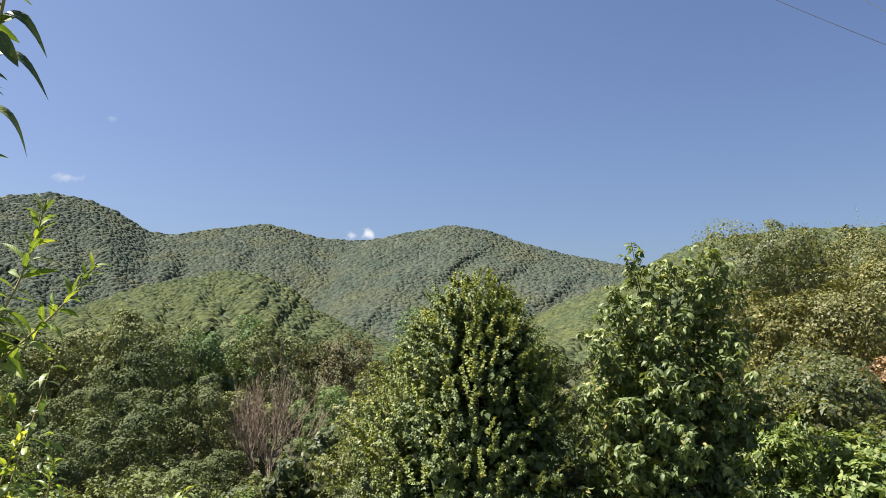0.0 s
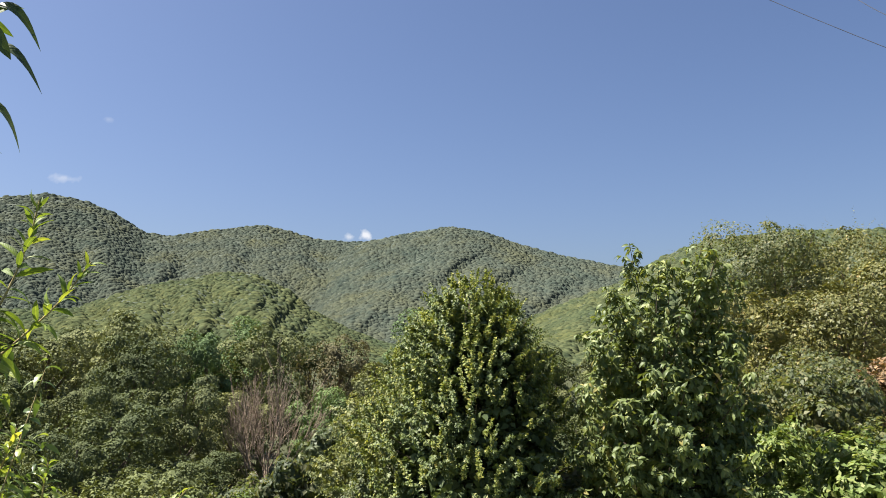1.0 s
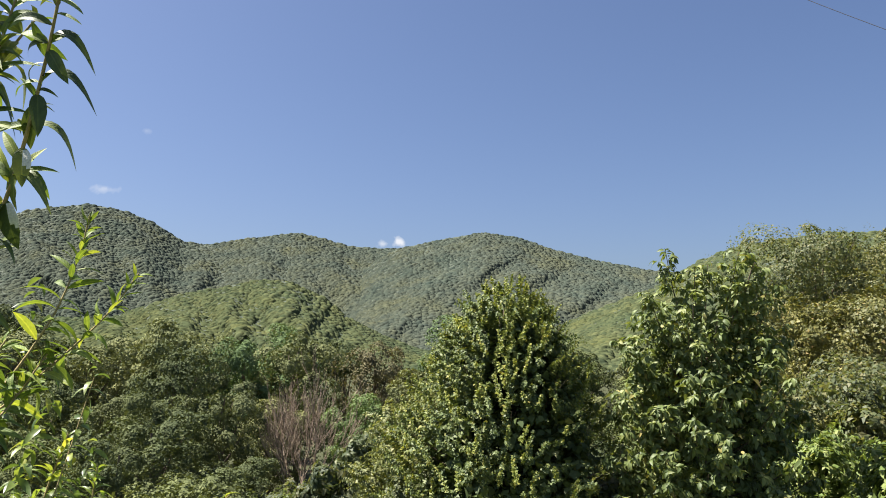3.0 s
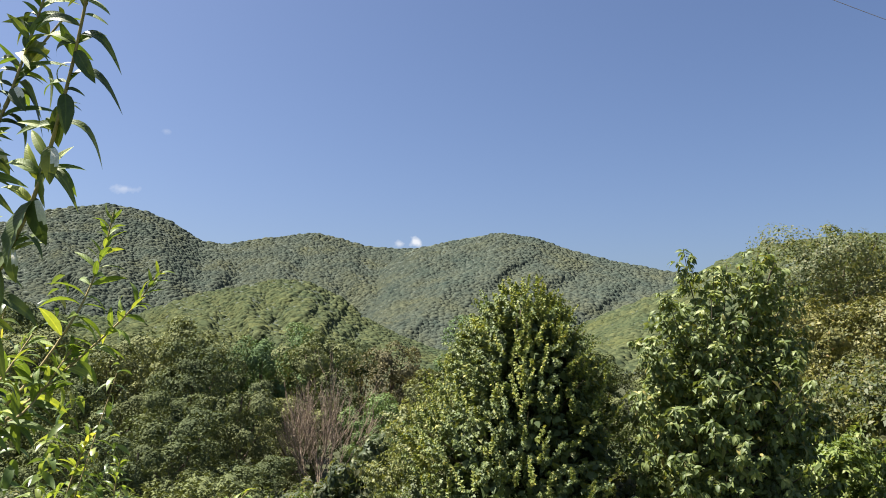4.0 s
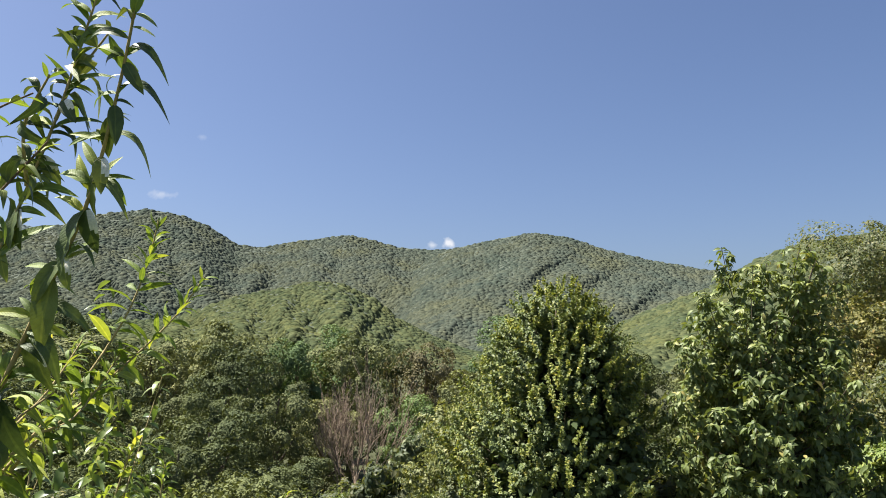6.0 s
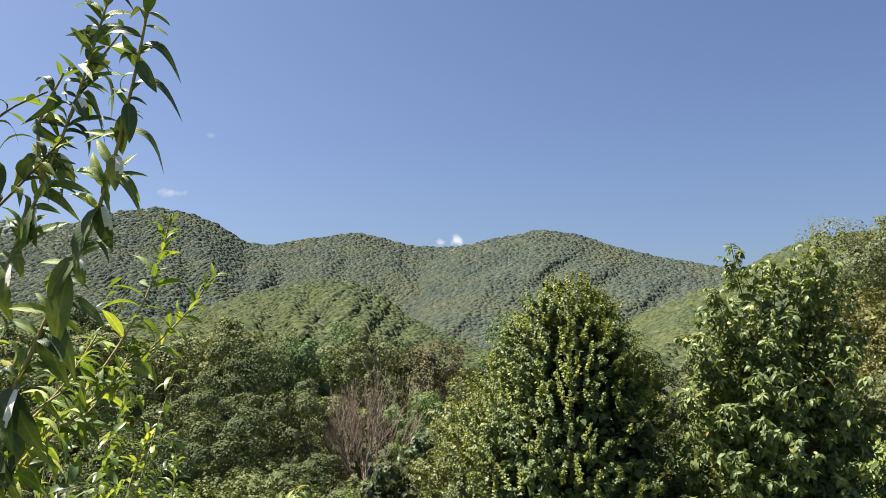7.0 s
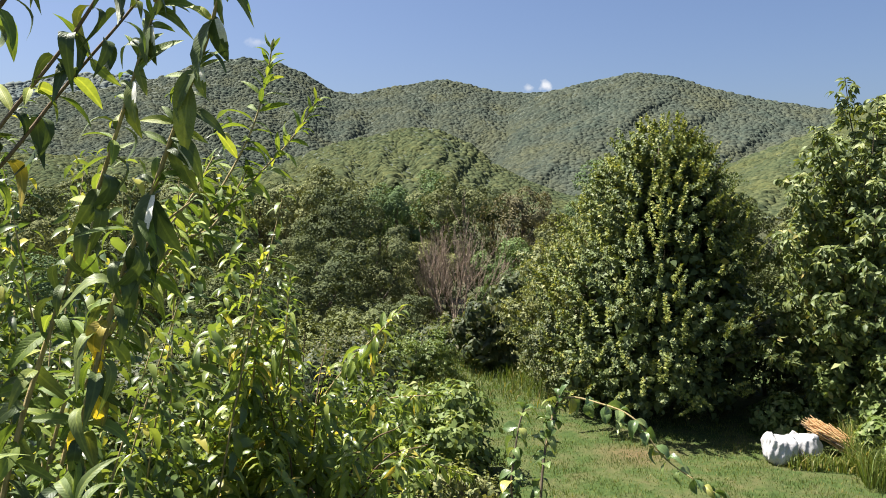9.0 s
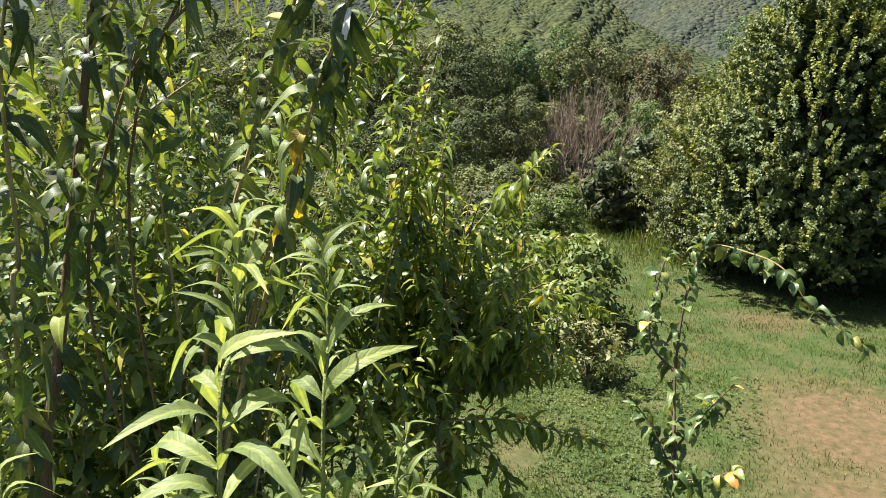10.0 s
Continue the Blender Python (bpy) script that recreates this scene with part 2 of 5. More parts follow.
FRESH = leaf_material("fresh_leaf", [(0.0, (0.06077, 0.09718, 0.03065)), (0.6, (0.0987, 0.1496, 0.04663)), (1.0, (0.1517, 0.1869, 0.07355))], patch=1.0, glow=0.26)
WOOD_A = leaf_material("wood_leaf_olive", [(0.0, (0.08862, 0.1096, 0.05224)), (1.0, (0.1266, 0.1479, 0.06936))], patch=0.25, glow=0.12, rough=0.75, gloss=0.1)
WOOD_B = leaf_material("wood_leaf_dark", [(0.0, (0.05881, 0.07893, 0.03767)), (1.0, (0.08651, 0.1096, 0.05022))], patch=0.25, glow=0.12, rough=0.75, gloss=0.1)
WOOD_C = leaf_material("wood_leaf_fresh", [(0.0, (0.06678, 0.1105, 0.05106)), (1.0, (0.0954, 0.148, 0.0674))], patch=0.25, glow=0.12, rough=0.75, gloss=0.1)
WOOD_D = leaf_material("wood_leaf_brown", [(0.0, (0.1051, 0.1036, 0.05999)), (1.0, (0.1469, 0.1399, 0.08034))], patch=0.25, glow=0.12, rough=0.75, gloss=0.1)
BUDDLEIA = leaf_material("butterfly_bush_leaf", [(0.0, (0.02942, 0.05127, 0.02049)), (0.6, (0.05151, 0.08059, 0.02835)), (0.9, (0.1032, 0.1392, 0.03947)), (0.985, (0.1352, 0.1573, 0.04113)), (1.0, (0.2299, 0.1984, 0.04113))], single=True, glow=0.11, rough=0.5, patch=3.0, gloss=0.3)
BUDDLEIA_MASS = leaf_material("butterfly_bush_mass_leaf", [(0.0, (0.05096, 0.08941, 0.02851)), (0.5, (0.101, 0.1538, 0.04277)), (0.88, (0.1932, 0.2504, 0.06336)), (1.0, (0.369, 0.3576, 0.0792))], glow=0.36, rough=0.38, patch=2.0, gloss=0.5)
BUDDLEIA_YOUNG = leaf_material("butterfly_bush_young_leaf", [(0.0, (0.06796, 0.116, 0.02622)), (0.7, (0.1119, 0.1681, 0.0374)), (1.0, (0.1919, 0.2401, 0.05236))], single=True, glow=0.3, patch=5.0)
# white sun sheen on downy leaves, put into the base colour
FELT_SHEEN = rough_material("leaf_felt_sheen", [(0.3, (0.6, 0.59, 0.52)), (0.7, (0.82, 0.8, 0.72))], scale=60, rough=0.7, bump=0.15, depth=0.002, fine=300)
PALE = leaf_material("pale_downy_leaf", [(0.0, (0.1053, 0.1548, 0.06237)), (0.5, (0.1469, 0.2043, 0.08316)), (1.0, (0.1996, 0.2601, 0.1016))], single=True, glow=0.4, rough=0.5, patch=8.0)
YELLOW_LEAF = leaf_material("yellowed_leaf", [(0.0, (0.5, 0.42, 0.05)), (1.0, (0.62, 0.5, 0.06))], single=True, glow=0.4, patch=6.0)
PEACH = leaf_material("peach_leaf", [(0.0, (0.07314, 0.1173, 0.0315)), (0.6, (0.1279, 0.1877, 0.04419)), (0.93, (0.2193, 0.2698, 0.05895)), (1.0, (0.4874, 0.3871, 0.07866))], glow=0.38, rough=0.34, patch=2.5, gloss=0.5)
PEACH_ONE = leaf_material("peach_leaf_near", [(0.0, (0.07314, 0.1173, 0.0315)), (0.6, (0.1279, 0.1877, 0.04419)), (0.93, (0.2193, 0.2698, 0.05895)), (1.0, (0.4874, 0.3871, 0.07866))], single=True, glow=0.38, rough=0.34, patch=2.5, gloss=0.5)
PEAR = leaf_material("pear_leaf", [(0.0, (0.0548, 0.1, 0.03553)), (0.55, (0.1005, 0.16, 0.06222)), (0.9, (0.1554, 0.21, 0.07999)), (0.98, (0.3427, 0.34, 0.0918)), (1.0, (0.3427, 0.15, 0.04437))], single=True, glow=0.25, rough=0.35, patch=4.0, gloss=0.5)
GRASS = leaf_material("grass_blade", [(0.0, (0.0379, 0.0643, 0.0163)), (0.6, (0.0671, 0.104, 0.0273)), (0.9, (0.1049, 0.1285, 0.0408)), (1.0, (0.1866, 0.1652, 0.0763))], glow=0.3, rough=0.5, patch=1.0)
SACK = rough_material("woven_white_sack", [(0.3, (0.4, 0.39, 0.4)), (0.7, (0.55, 0.54, 0.55))], scale=7.0, rough=0.6, bump=0.3, depth=0.003, fine=150)
STRAW = rough_material("dry_straw", [(0.3, (0.72, 0.45, 0.22)), (0.7, (0.95, 0.68, 0.38))], scale=20.0, fine=120)
WIRE = rough_material("wire_rubber", [(0.3, (0.03, 0.03, 0.035)), (0.7, (0.06, 0.06, 0.07))])


# ---- mesh tools ----
def quick_mesh(name, verts, quads, material, smooth=True):
    me = bpy.data.meshes.new(name)
    verts, quads = np.asarray(verts, np.float32), np.asarray(quads, np.int32)
    k = quads.shape[1]
    me.vertices.add(len(verts))
    me.vertices.foreach_set("co", verts.ravel())
    me.loops.add(quads.size)
    me.loops.foreach_set("vertex_index", quads.ravel())
    me.polygons.add(len(quads))
    me.polygons.foreach_set("loop_start", np.arange(0, quads.size, k, dtype=np.int32))
    me.polygons.foreach_set("use_smooth", np.full(len(quads), smooth))
    me.materials.append(material)
    me.update(calc_edges=True)
    return me


def thing(name, base, label, category, group="", kind=""):
    ob = new(name)
    ob.location = base
    ob.empty_display_size = 0.1
    return tagged(ob, label, category, group, kind)


def part(name, me, parent, label="", kind=""):
    """A mesh in world coordinates, under a thing (an Empty at its base)."""
    ob = new(name, me)
    ob.parent = parent
    if parent.type == "EMPTY":
        ob.matrix_parent_inverse = Matrix.Translation(-parent.location)
    return tagged(ob, label, kind=kind)


def leaf_shape(length, width, segs=4, droop=0.25, fold=0.25, peak=0.4, wave=0.0):
    """Leaf along +y, upper face +z: pointed at both ends, widest at 'peak', folded on the midrib and bent down."""
    v, q = [], []
    for i in range(segs + 1):
        s = i / segs
        w = width / 2 * math.sin(math.pi * s ** (math.log(0.5) / math.log(peak))) ** 0.85 if 0 < s < 1 else 0.001 + 0.02 * width * (s == 0)
        y = length * (s - 0.3 * droop * s ** 3)
        z = -droop * length * s * s
        for side in (-1, 0, 1):
            v.append((side * w, y, z + abs(side) * fold * w + side * wave * w * math.sin(9 * s)))
    for i in range(segs):
        a = 3 * i
        q += [(a, a + 1, a + 4, a + 3), (a + 1, a + 2, a + 5, a + 4)]
    return np.array(v), np.array(q)


def fine_leaf(width, droop, lift=0.3, fold=0.3, peak=0.4, segs=6, crinkle=0.03, twist=0.0, seed=0):
    """A leaf of length 1 for plants close by: arched, creased along the midrib, with an uneven, slightly toothed rim."""
    rng = np.random.default_rng(seed)
    v, q = [], []
    for i in range(segs + 1):
        s = i / segs
        w = width / 2 * math.sin(math.pi * s ** (math.log(0.5) / math.log(peak))) ** 0.8 if 0 < s < 1 else (0.012 if s == 0 else 0.002)
        slope = lift - 2 * droop * s
        y = s / math.sqrt(1 + (0.55 * slope) ** 2)
        z = lift * s - droop * s * s
        c, n = math.cos(twist * s), math.sin(twist * s)
        for side in (-1, -0.5, 0, 0.5, 1):
            tooth = 1 + (0.012 * (-1) ** i + rng.normal(0, 0.012)) * (abs(side) == 1)
            x = side * w * tooth
            h = abs(side) * fold * w + rng.normal(0, crinkle) * w * (side != 0) - 0.25 * fold * w * (abs(side) == 1)
            v.append((x * c - h * n, y, z + x * n + h * c))
    for i in range(segs):
        for k in range(4):
            a = 5 * i + k
            q.append((a, a + 1, a + 6, a + 5))
    return np.array(v), np.array(q)


def leaf_card(length, width, fold=0.3):
    """The same leaf for trees further off: four corners, folded on the midrib and drooping."""
    v = [(0, 0, 0), (width / 2, length * 0.45, fold * width / 2), (0, length, -0.2 * length), (-width / 2, length * 0.45, fold * width / 2)]
    return np.array(v), np.array([(0, 1, 2, 3)])


def leaf_tip(length, width):
    """A leaf or leaf cluster so far off that three corners serve."""
    return np.array([(-width / 2, 0, 0), (width / 2, 0, 0), (0, length, -0.15 * length)]), np.array([(0, 1, 2)])


def unit(v):
    return v / np.maximum(np.linalg.norm(v, axis=-1, keepdims=True), 1e-9)


def orient(axis, up, roll):
    """Rotation matrices with y along axis, z near up, turned by roll about the axis."""
    y = unit(axis)
    x = np.cross(y, up)
    x = unit(np.where(np.linalg.norm(x, axis=1, keepdims=True) < 1e-3, np.array([[1.0, 0, 0]]), x))
    z = np.cross(x, y)
    c, s = np.cos(roll)[:, None], np.sin(roll)[:, None]
    return np.stack([x * c + z * s, y, z * c - x * s], axis=2)


def spread(shape, places, turns, sizes):
    """Joins one leaf shape at many places: vertex and face arrays."""
    v, q = shape
    allv = np.einsum("nij,vj->nvi", turns, v) * sizes[:, None, None] + places[:, None, :]
    allq = q[None] + (np.arange(len(places)) * len(v))[:, None, None]
    return allv.reshape(-1, 3), allq.reshape(-1, q.shape[1])


def tubes(lines, sides=5):
    """Round, tapering limbs: each line is (points, radius at its foot, radius at its tip)."""
    V, Q, n0 = [], [], 0
    ang = np.arange(sides) * 2 * math.pi / sides
    for pts, r0, r1 in lines:
        p = np.asarray(pts, float)
        d = unit(np.gradient(p, axis=0))
        side = np.cross(d, np.array([0.31, 0.2, 0.93]))
        side = unit(np.where(np.linalg.norm(side, axis=1, keepdims=True) < 0.05, np.array([[1.0, 0, 0]]), side))
        other = np.cross(d, side)
        r = np.linspace(r0, r1, len(p))[:, None, None]
        ring = p[:, None, :] + r * (side[:, None, :] * np.cos(ang)[None, :, None] + other[:, None, :] * np.sin(ang)[None, :, None])
        V.append(ring.reshape(-1, 3))
        i, j = np.meshgrid(np.arange(len(p) - 1), np.arange(sides), indexing="ij")
        a, b = i * sides + j, i * sides + (j + 1) % sides
        Q.append(np.stack([a, b, b + sides, a + sides], -1).reshape(-1, 4) + n0)
        n0 += len(p) * sides
    return np.concatenate(V), np.concatenate(Q)


def bend(points, n=10):
    """A smooth line through a few control points."""
    p = np.asarray(points, float)
    p = np.vstack([2 * p[0] - p[1], p, 2 * p[-1] - p[-2]])
    out = []
    for i in range(1, len(p) - 2):
        for s in np.linspace(0, 1, n, endpoint=False):
            a, b, c, d = p[i - 1:i + 3]
            out.append(0.5 * (2 * b + (c - a) * s + (2 * a - 5 * b + 4 * c - d) * s * s + (3 * b - a - 3 * c + d) * s ** 3))
    out.append(p[-2])
    return np.array(out)


def noisy(p, scale, seed=0.0):
    """Cheap smooth noise, about -1 to 1, for arrays of points."""
    p = np.asarray(p) * scale + seed
    x, y, z = p[..., 0], p[..., 1], p[..., 2]
    return (np.sin(x * 1.7 + 1.3 * np.sin(y * 1.1 + z)) + np.sin(y * 2.1 + 1.7 * np.sin(z * 1.3 + x * 0.7)) + np.sin(z * 1.9 + 1.1 * np.sin(x * 1.6 + y))) / 3


def shoot_leaves(rng, bases, dirs, lengths, per, shape, size=1.0, spread_out=1.0, hang=0.3, start=0.05, arch=0.2, jitter=0.25, upright=0.3, tip_small=0.4, face=None, unsteady=0.38):
    """Leaves in a spiral along many straight or arching shoots; returns joined arrays."""
    n = len(bases)
    s = np.tile(np.linspace(start, 1, per), (n, 1)) + rng.uniform(-0.5, 0.5, (n, per)) / per
    s = np.clip(s, 0.0, 1.0)
    d = unit(dirs)
    pos = bases[:, None] + d[:, None] * (lengths[:, None] * s)[..., None]
    pos[..., 2] -= arch * lengths[:, None] * s * s
    phase = rng.uniform(0, 6.28, n)[:, None] + np.arange(per)[None] * 2.4
    a = np.cross(d, np.array([0.23, 0.11, 0.97]))
    a = unit(np.where(np.linalg.norm(a, axis=1, keepdims=True) < 0.05, np.array([[1.0, 0, 0]]), a))
    b = np.cross(d, a)
    out = a[:, None] * np.cos(phase)[..., None] + b[:, None] * np.sin(phase)[..., None]
    axis = out * spread_out + d[:, None] * upright * (0.5 + s[..., None]) + rng.normal(0, jitter, (n, per, 3))
    axis[..., 2] -= hang
    pos = pos.reshape(-1, 3)
    axis = unit(axis.reshape(-1, 3))
    up = unit(np.array([[0, 0, 1.0]]) + 0.35 * rng.normal(0, 1, (n * per, 3)))
    if face is not None:           # blades turn their upper face to the open side, as leaves do
        f = unit(np.repeat(np.asarray(face), per, axis=0) + rng.normal(0, unsteady, (n * per, 3)))
        axis = unit(axis - 0.85 * f * (axis * f).sum(1, keepdims=True))
        up = f
    turns = orient(axis, up, rng.normal(0, 0.3, n * per))
    sizes = size * rng.uniform(0.65, 1.15, n * per) * (1 - tip_small * s.ravel() ** 3)
    return spread(shape, pos, turns, sizes), pos


def inside_blob(rng, n, centre, radii, shell=0.6):
    """Random points in the outer part of a lumpy egg."""
    d = unit(rng.normal(0, 1, (n, 3)))
    r = rng.uniform(shell ** 3, 1, n) ** (1 / 3)
    return np.asarray(centre) + d * r[:, None] * np.asarray(radii), d


def smoothstep(x):
    x = np.clip(x, 0, 1)
    return x * x * (3 - 2 * x)


# ---- ground ----
def ground_z(x, y):
    x, y = np.asarray(x, float), np.asarray(y, float)
    z = 1.35 * (1 - smoothstep((y - 1.2 + 0.1 * np.sin(x)) / 1.9))
    far = np.hypot(x, y)
    z = z - 8.4 * smoothstep((np.where(y > 0, far, 0) - 11.8) / 30.0) * (y > 0)
    return z + 0.03 * np.sin(x * 1.3 + 0.5) * np.sin(y * 1.1) * smoothstep((far - 2) / 3)


def build_ground():
    r = np.concatenate([[0.0], np.linspace(0.4, 16, 64), np.geomspace(17, 4900, 44)])
    az = np.linspace(0, 2 * math.pi, 181)[:-1]
    R, A = np.meshgrid(r, az, indexing="ij")
    x, y = R * np.sin(A), R * np.cos(A)
    v = np.stack([x, y, ground_z(x, y)], -1).reshape(-1, 3)
    i, j = np.meshgrid(np.arange(len(r) - 1), np.arange(180), indexing="ij")
    a, b = i * 180 + j, i * 180 + (j + 1) % 180
    q = np.stack([a, a + 180, b + 180, b], -1).reshape(-1, 4)
    ob = new("ground", quick_mesh("ground", v, q, LAWN))
    tagged(ob, "mown green lawn with bare reddish dry patches", "ground", kind="structure")


build_ground()


# ---- mountains ----
def mountain(name, crest, far, foot_el, foot_far, size, spurs, seed, ground, canopy, label, west=-60.0):
    """A wooded slope: 'crest' is its outline in degrees round and above the eye, 'far' its distance in metres.
    'spurs' are its families of ribs: lean (degrees round per degree up), spacing in degrees, depth as a share of the distance."""
    rng = np.random.default_rng(int(seed * 10))
    c = np.array(crest, float)

    def surface(az, s):
        el = np.mean([np.interp(az + o, c[:, 0], c[:, 1]) for o in np.linspace(-0.3, 0.3, 7)], axis=0) - math.degrees(0.25 * size / far)
        front = np.clip(s, 0, 1)
        e = foot_el + (el - foot_el) * front
        d = foot_far + (far - foot_far) * (0.55 * front + 0.45 * front ** 2.2)
        q = np.stack([az * 0.23, e * 0.3, np.zeros_like(s) + seed], -1)
        warp = noisy(q, 1.0) * 0.9 + 0.5 * noisy(q, 2.3, 3.1)
        fold = np.zeros_like(d)
        for lean, gap, depth in spurs:
            u = (az + lean * (e - 4.0)) / gap * 2 * math.pi + seed + 2.2 * warp
            fold = fold + depth * (0.7 * np.sin(u) + 0.15 * np.abs(np.sin(u / 2 + 0.4)))
        shape = np.clip(front / 0.1, 0, 1) * smoothstep((1.0 - front) / 0.3)
        d = d * (1 + fold * shape)
        over = np.clip(s - 1, 0, 1)
        z = 3.0 + d * np.tan(np.radians(e)) - over * far * 0.35
        d = d + over * far * 0.6
        return np.stack([d * np.sin(np.radians(az)), d * np.cos(np.radians(az)), z], -1)

    az, s = np.arange(c[0, 0], c[-1, 0] + 0.01, 0.3), np.concatenate([np.linspace(0, 1, 50), 1 + np.linspace(0.05, 0.3, 5)])
    S, AZ = np.meshgrid(s, az, indexing="ij")
    n = len(az)
    i, j = np.meshgrid(np.arange(len(s) - 1), np.arange(n - 1), indexing="ij")
    a = i * n + j
    ob = new(name, quick_mesh(name, surface(AZ, S).reshape(-1, 3), np.stack([a, a + 1, a + 1 + n, a + n], -1).reshape(-1, 4), ground))
    tagged(ob, label, "mountain", kind="structure")
    # its trees, side by side
    az0, az1 = max(west, c[0, 0]), c[-1, 0]
    wide = math.radians(az1 - az0) * (far + foot_far) / 2
    deep = math.hypot(far - foot_far, far * math.tan(math.radians(8)))
    size = size * 0.68
    gap = size * 1.4
    low = 0.25 if far > 1400 else 0.12 if far > 1000 else 0.03     # the foot is hidden by nearer woods
    nu, nw = int(wide / gap), int(deep * (1.03 - low) / (gap * 1.15))
    u, w = np.meshgrid(np.arange(nu), np.arange(nw), indexing="ij")
    u = (u + rng.uniform(-0.5, 0.5, u.shape) + 0.5 * (w % 2)) / nu
    w = low + (1.03 - low) * (w + rng.uniform(-0.6, 0.6, w.shape) + 0.5) / nw
    az_p, s_p = (az0 + u * (az1 - az0)).ravel(), np.clip(w.ravel(), 0, 1.03)
    p = surface(az_p, s_p)
    s_in = np.clip(s_p, 0.02, 0.97)
    slope = unit(np.cross(surface(az_p + 0.2, s_in) - surface(az_p - 0.2, s_in), surface(az_p, s_in + 0.012) - surface(az_p, s_in - 0.012)))
    slope = unit(slope * np.where(slope[:, 2:] < 0, -1, 1) + np.array([0, 0, 0.15]))
    side = unit(np.cross(slope, rng.normal(0, 1, slope.shape)))
    big = size * np.clip(rng.lognormal(0.02, 0.38, len(p)), 0.5, 2.2)
    # every crown is an uneven dome of foliage: a top, two rings, its skirt among its neighbours
    turn = np.arange(6) * 2 * math.pi / 6
    rings = [(0.62, 0.72), (1.1, -0.15)]
    dome = np.concatenate([[[0, 0, 1.0]]] + [np.stack([r * np.cos(turn + k * 0.52), r * np.sin(turn + k * 0.52), np.full(6, h)], -1) for k, (r, h) in enumerate(rings)])
    j = np.arange(6)
    k = (j + 1) % 6
    faces = np.concatenate([np.stack([0 * j, 1 + j, 1 + k], -1), np.stack([1 + j, 7 + j, 7 + k], -1), np.stack([1 + j, 7 + k, 1 + k], -1)])
    axes = np.stack([side, np.cross(slope, side), ROUND * slope], 1)
    spun = np.einsum("vk,nki->nvi", dome, axes) * (1.2 * big[:, None] * rng.uniform(0.82, 1.16, (len(p), len(dome))))[..., None]
    v = (p[:, None] + spun).reshape(-1, 3)
    q = (faces[None] + (np.arange(len(p)) * len(dome))[:, None, None]).reshape(-1, 3)
    tagged(new("forest", quick_mesh("forest", v, q, canopy)), "dense green broadleaf forest on the " + ("mountain" if far > 1000 else "hill"), "forest", kind="stuff")


ROUND = 0.36     # height of a far crown over its half-width
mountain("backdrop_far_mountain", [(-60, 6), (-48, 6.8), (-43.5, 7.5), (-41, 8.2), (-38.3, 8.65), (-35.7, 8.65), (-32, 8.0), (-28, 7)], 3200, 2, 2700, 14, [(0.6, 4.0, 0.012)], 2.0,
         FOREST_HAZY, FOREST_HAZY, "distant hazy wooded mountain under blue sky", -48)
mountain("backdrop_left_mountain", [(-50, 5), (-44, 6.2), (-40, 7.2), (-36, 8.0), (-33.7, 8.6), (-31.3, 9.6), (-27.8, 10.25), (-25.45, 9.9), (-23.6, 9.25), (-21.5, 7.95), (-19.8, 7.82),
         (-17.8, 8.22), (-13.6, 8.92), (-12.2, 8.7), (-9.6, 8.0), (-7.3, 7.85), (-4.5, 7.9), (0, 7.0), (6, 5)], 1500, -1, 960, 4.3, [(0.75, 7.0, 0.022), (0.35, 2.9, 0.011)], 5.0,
         FOREST_FLOOR, FOREST_FAR_HAZED, "green mountain covered in dense broadleaf forest", -50)
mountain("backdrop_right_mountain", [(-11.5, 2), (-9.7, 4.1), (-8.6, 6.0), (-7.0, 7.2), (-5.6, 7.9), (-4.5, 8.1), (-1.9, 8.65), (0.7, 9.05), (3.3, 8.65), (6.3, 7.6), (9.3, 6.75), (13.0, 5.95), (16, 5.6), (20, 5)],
         1350, -1, 860, 4.1, [(-1.4, 5.6, 0.012), (-1.1, 2.5, 0.004)], 9.0, FOREST_FLOOR, FOREST_FAR_HAZED, "rounded wooded mountain with folded forest slopes")
mountain("backdrop_front_hill", [(-52, 2.8), (-45, 3.2), (-34, 3.0), (-30, 2.4), (-26, 2.5), (-23.7, 3.4), (-21.5, 4.2), (-18.9, 4.7), (-16.1, 5.4), (-13.7, 5.25), (-11.2, 4.05), (-9.5, 2.6), (-7, 1.35), (-4.4, 0.3), (0, -0.6), (8, -1.5)],
         700, -1.5, 470, 2.9, [(0.9, 4.6, 0.04), (-0.6, 2.2, 0.012)], 12.0, FOREST_FLOOR, FOREST_NEAR, "low forested foothill before the higher mountains", -52)
mountain("backdrop_right_hill", [(-2, -1.5), (2, 0.1), (4.95, 1.35), (8.35, 2.8), (11.7, 4.05), (13.4, 4.7), (15.2, 5.75), (17.5, 6.9), (19.45, 7.5), (21.4, 7.7), (25, 8.0), (34, 7.5), (42, 6)],
         640, -1.5, 400, 2.8, [(-0.9, 4.0, 0.025), (-0.5, 1.9, 0.008)], 17.0, FOREST_FLOOR, FOREST_NEAR, "bright green wooded hillside beside the valley")


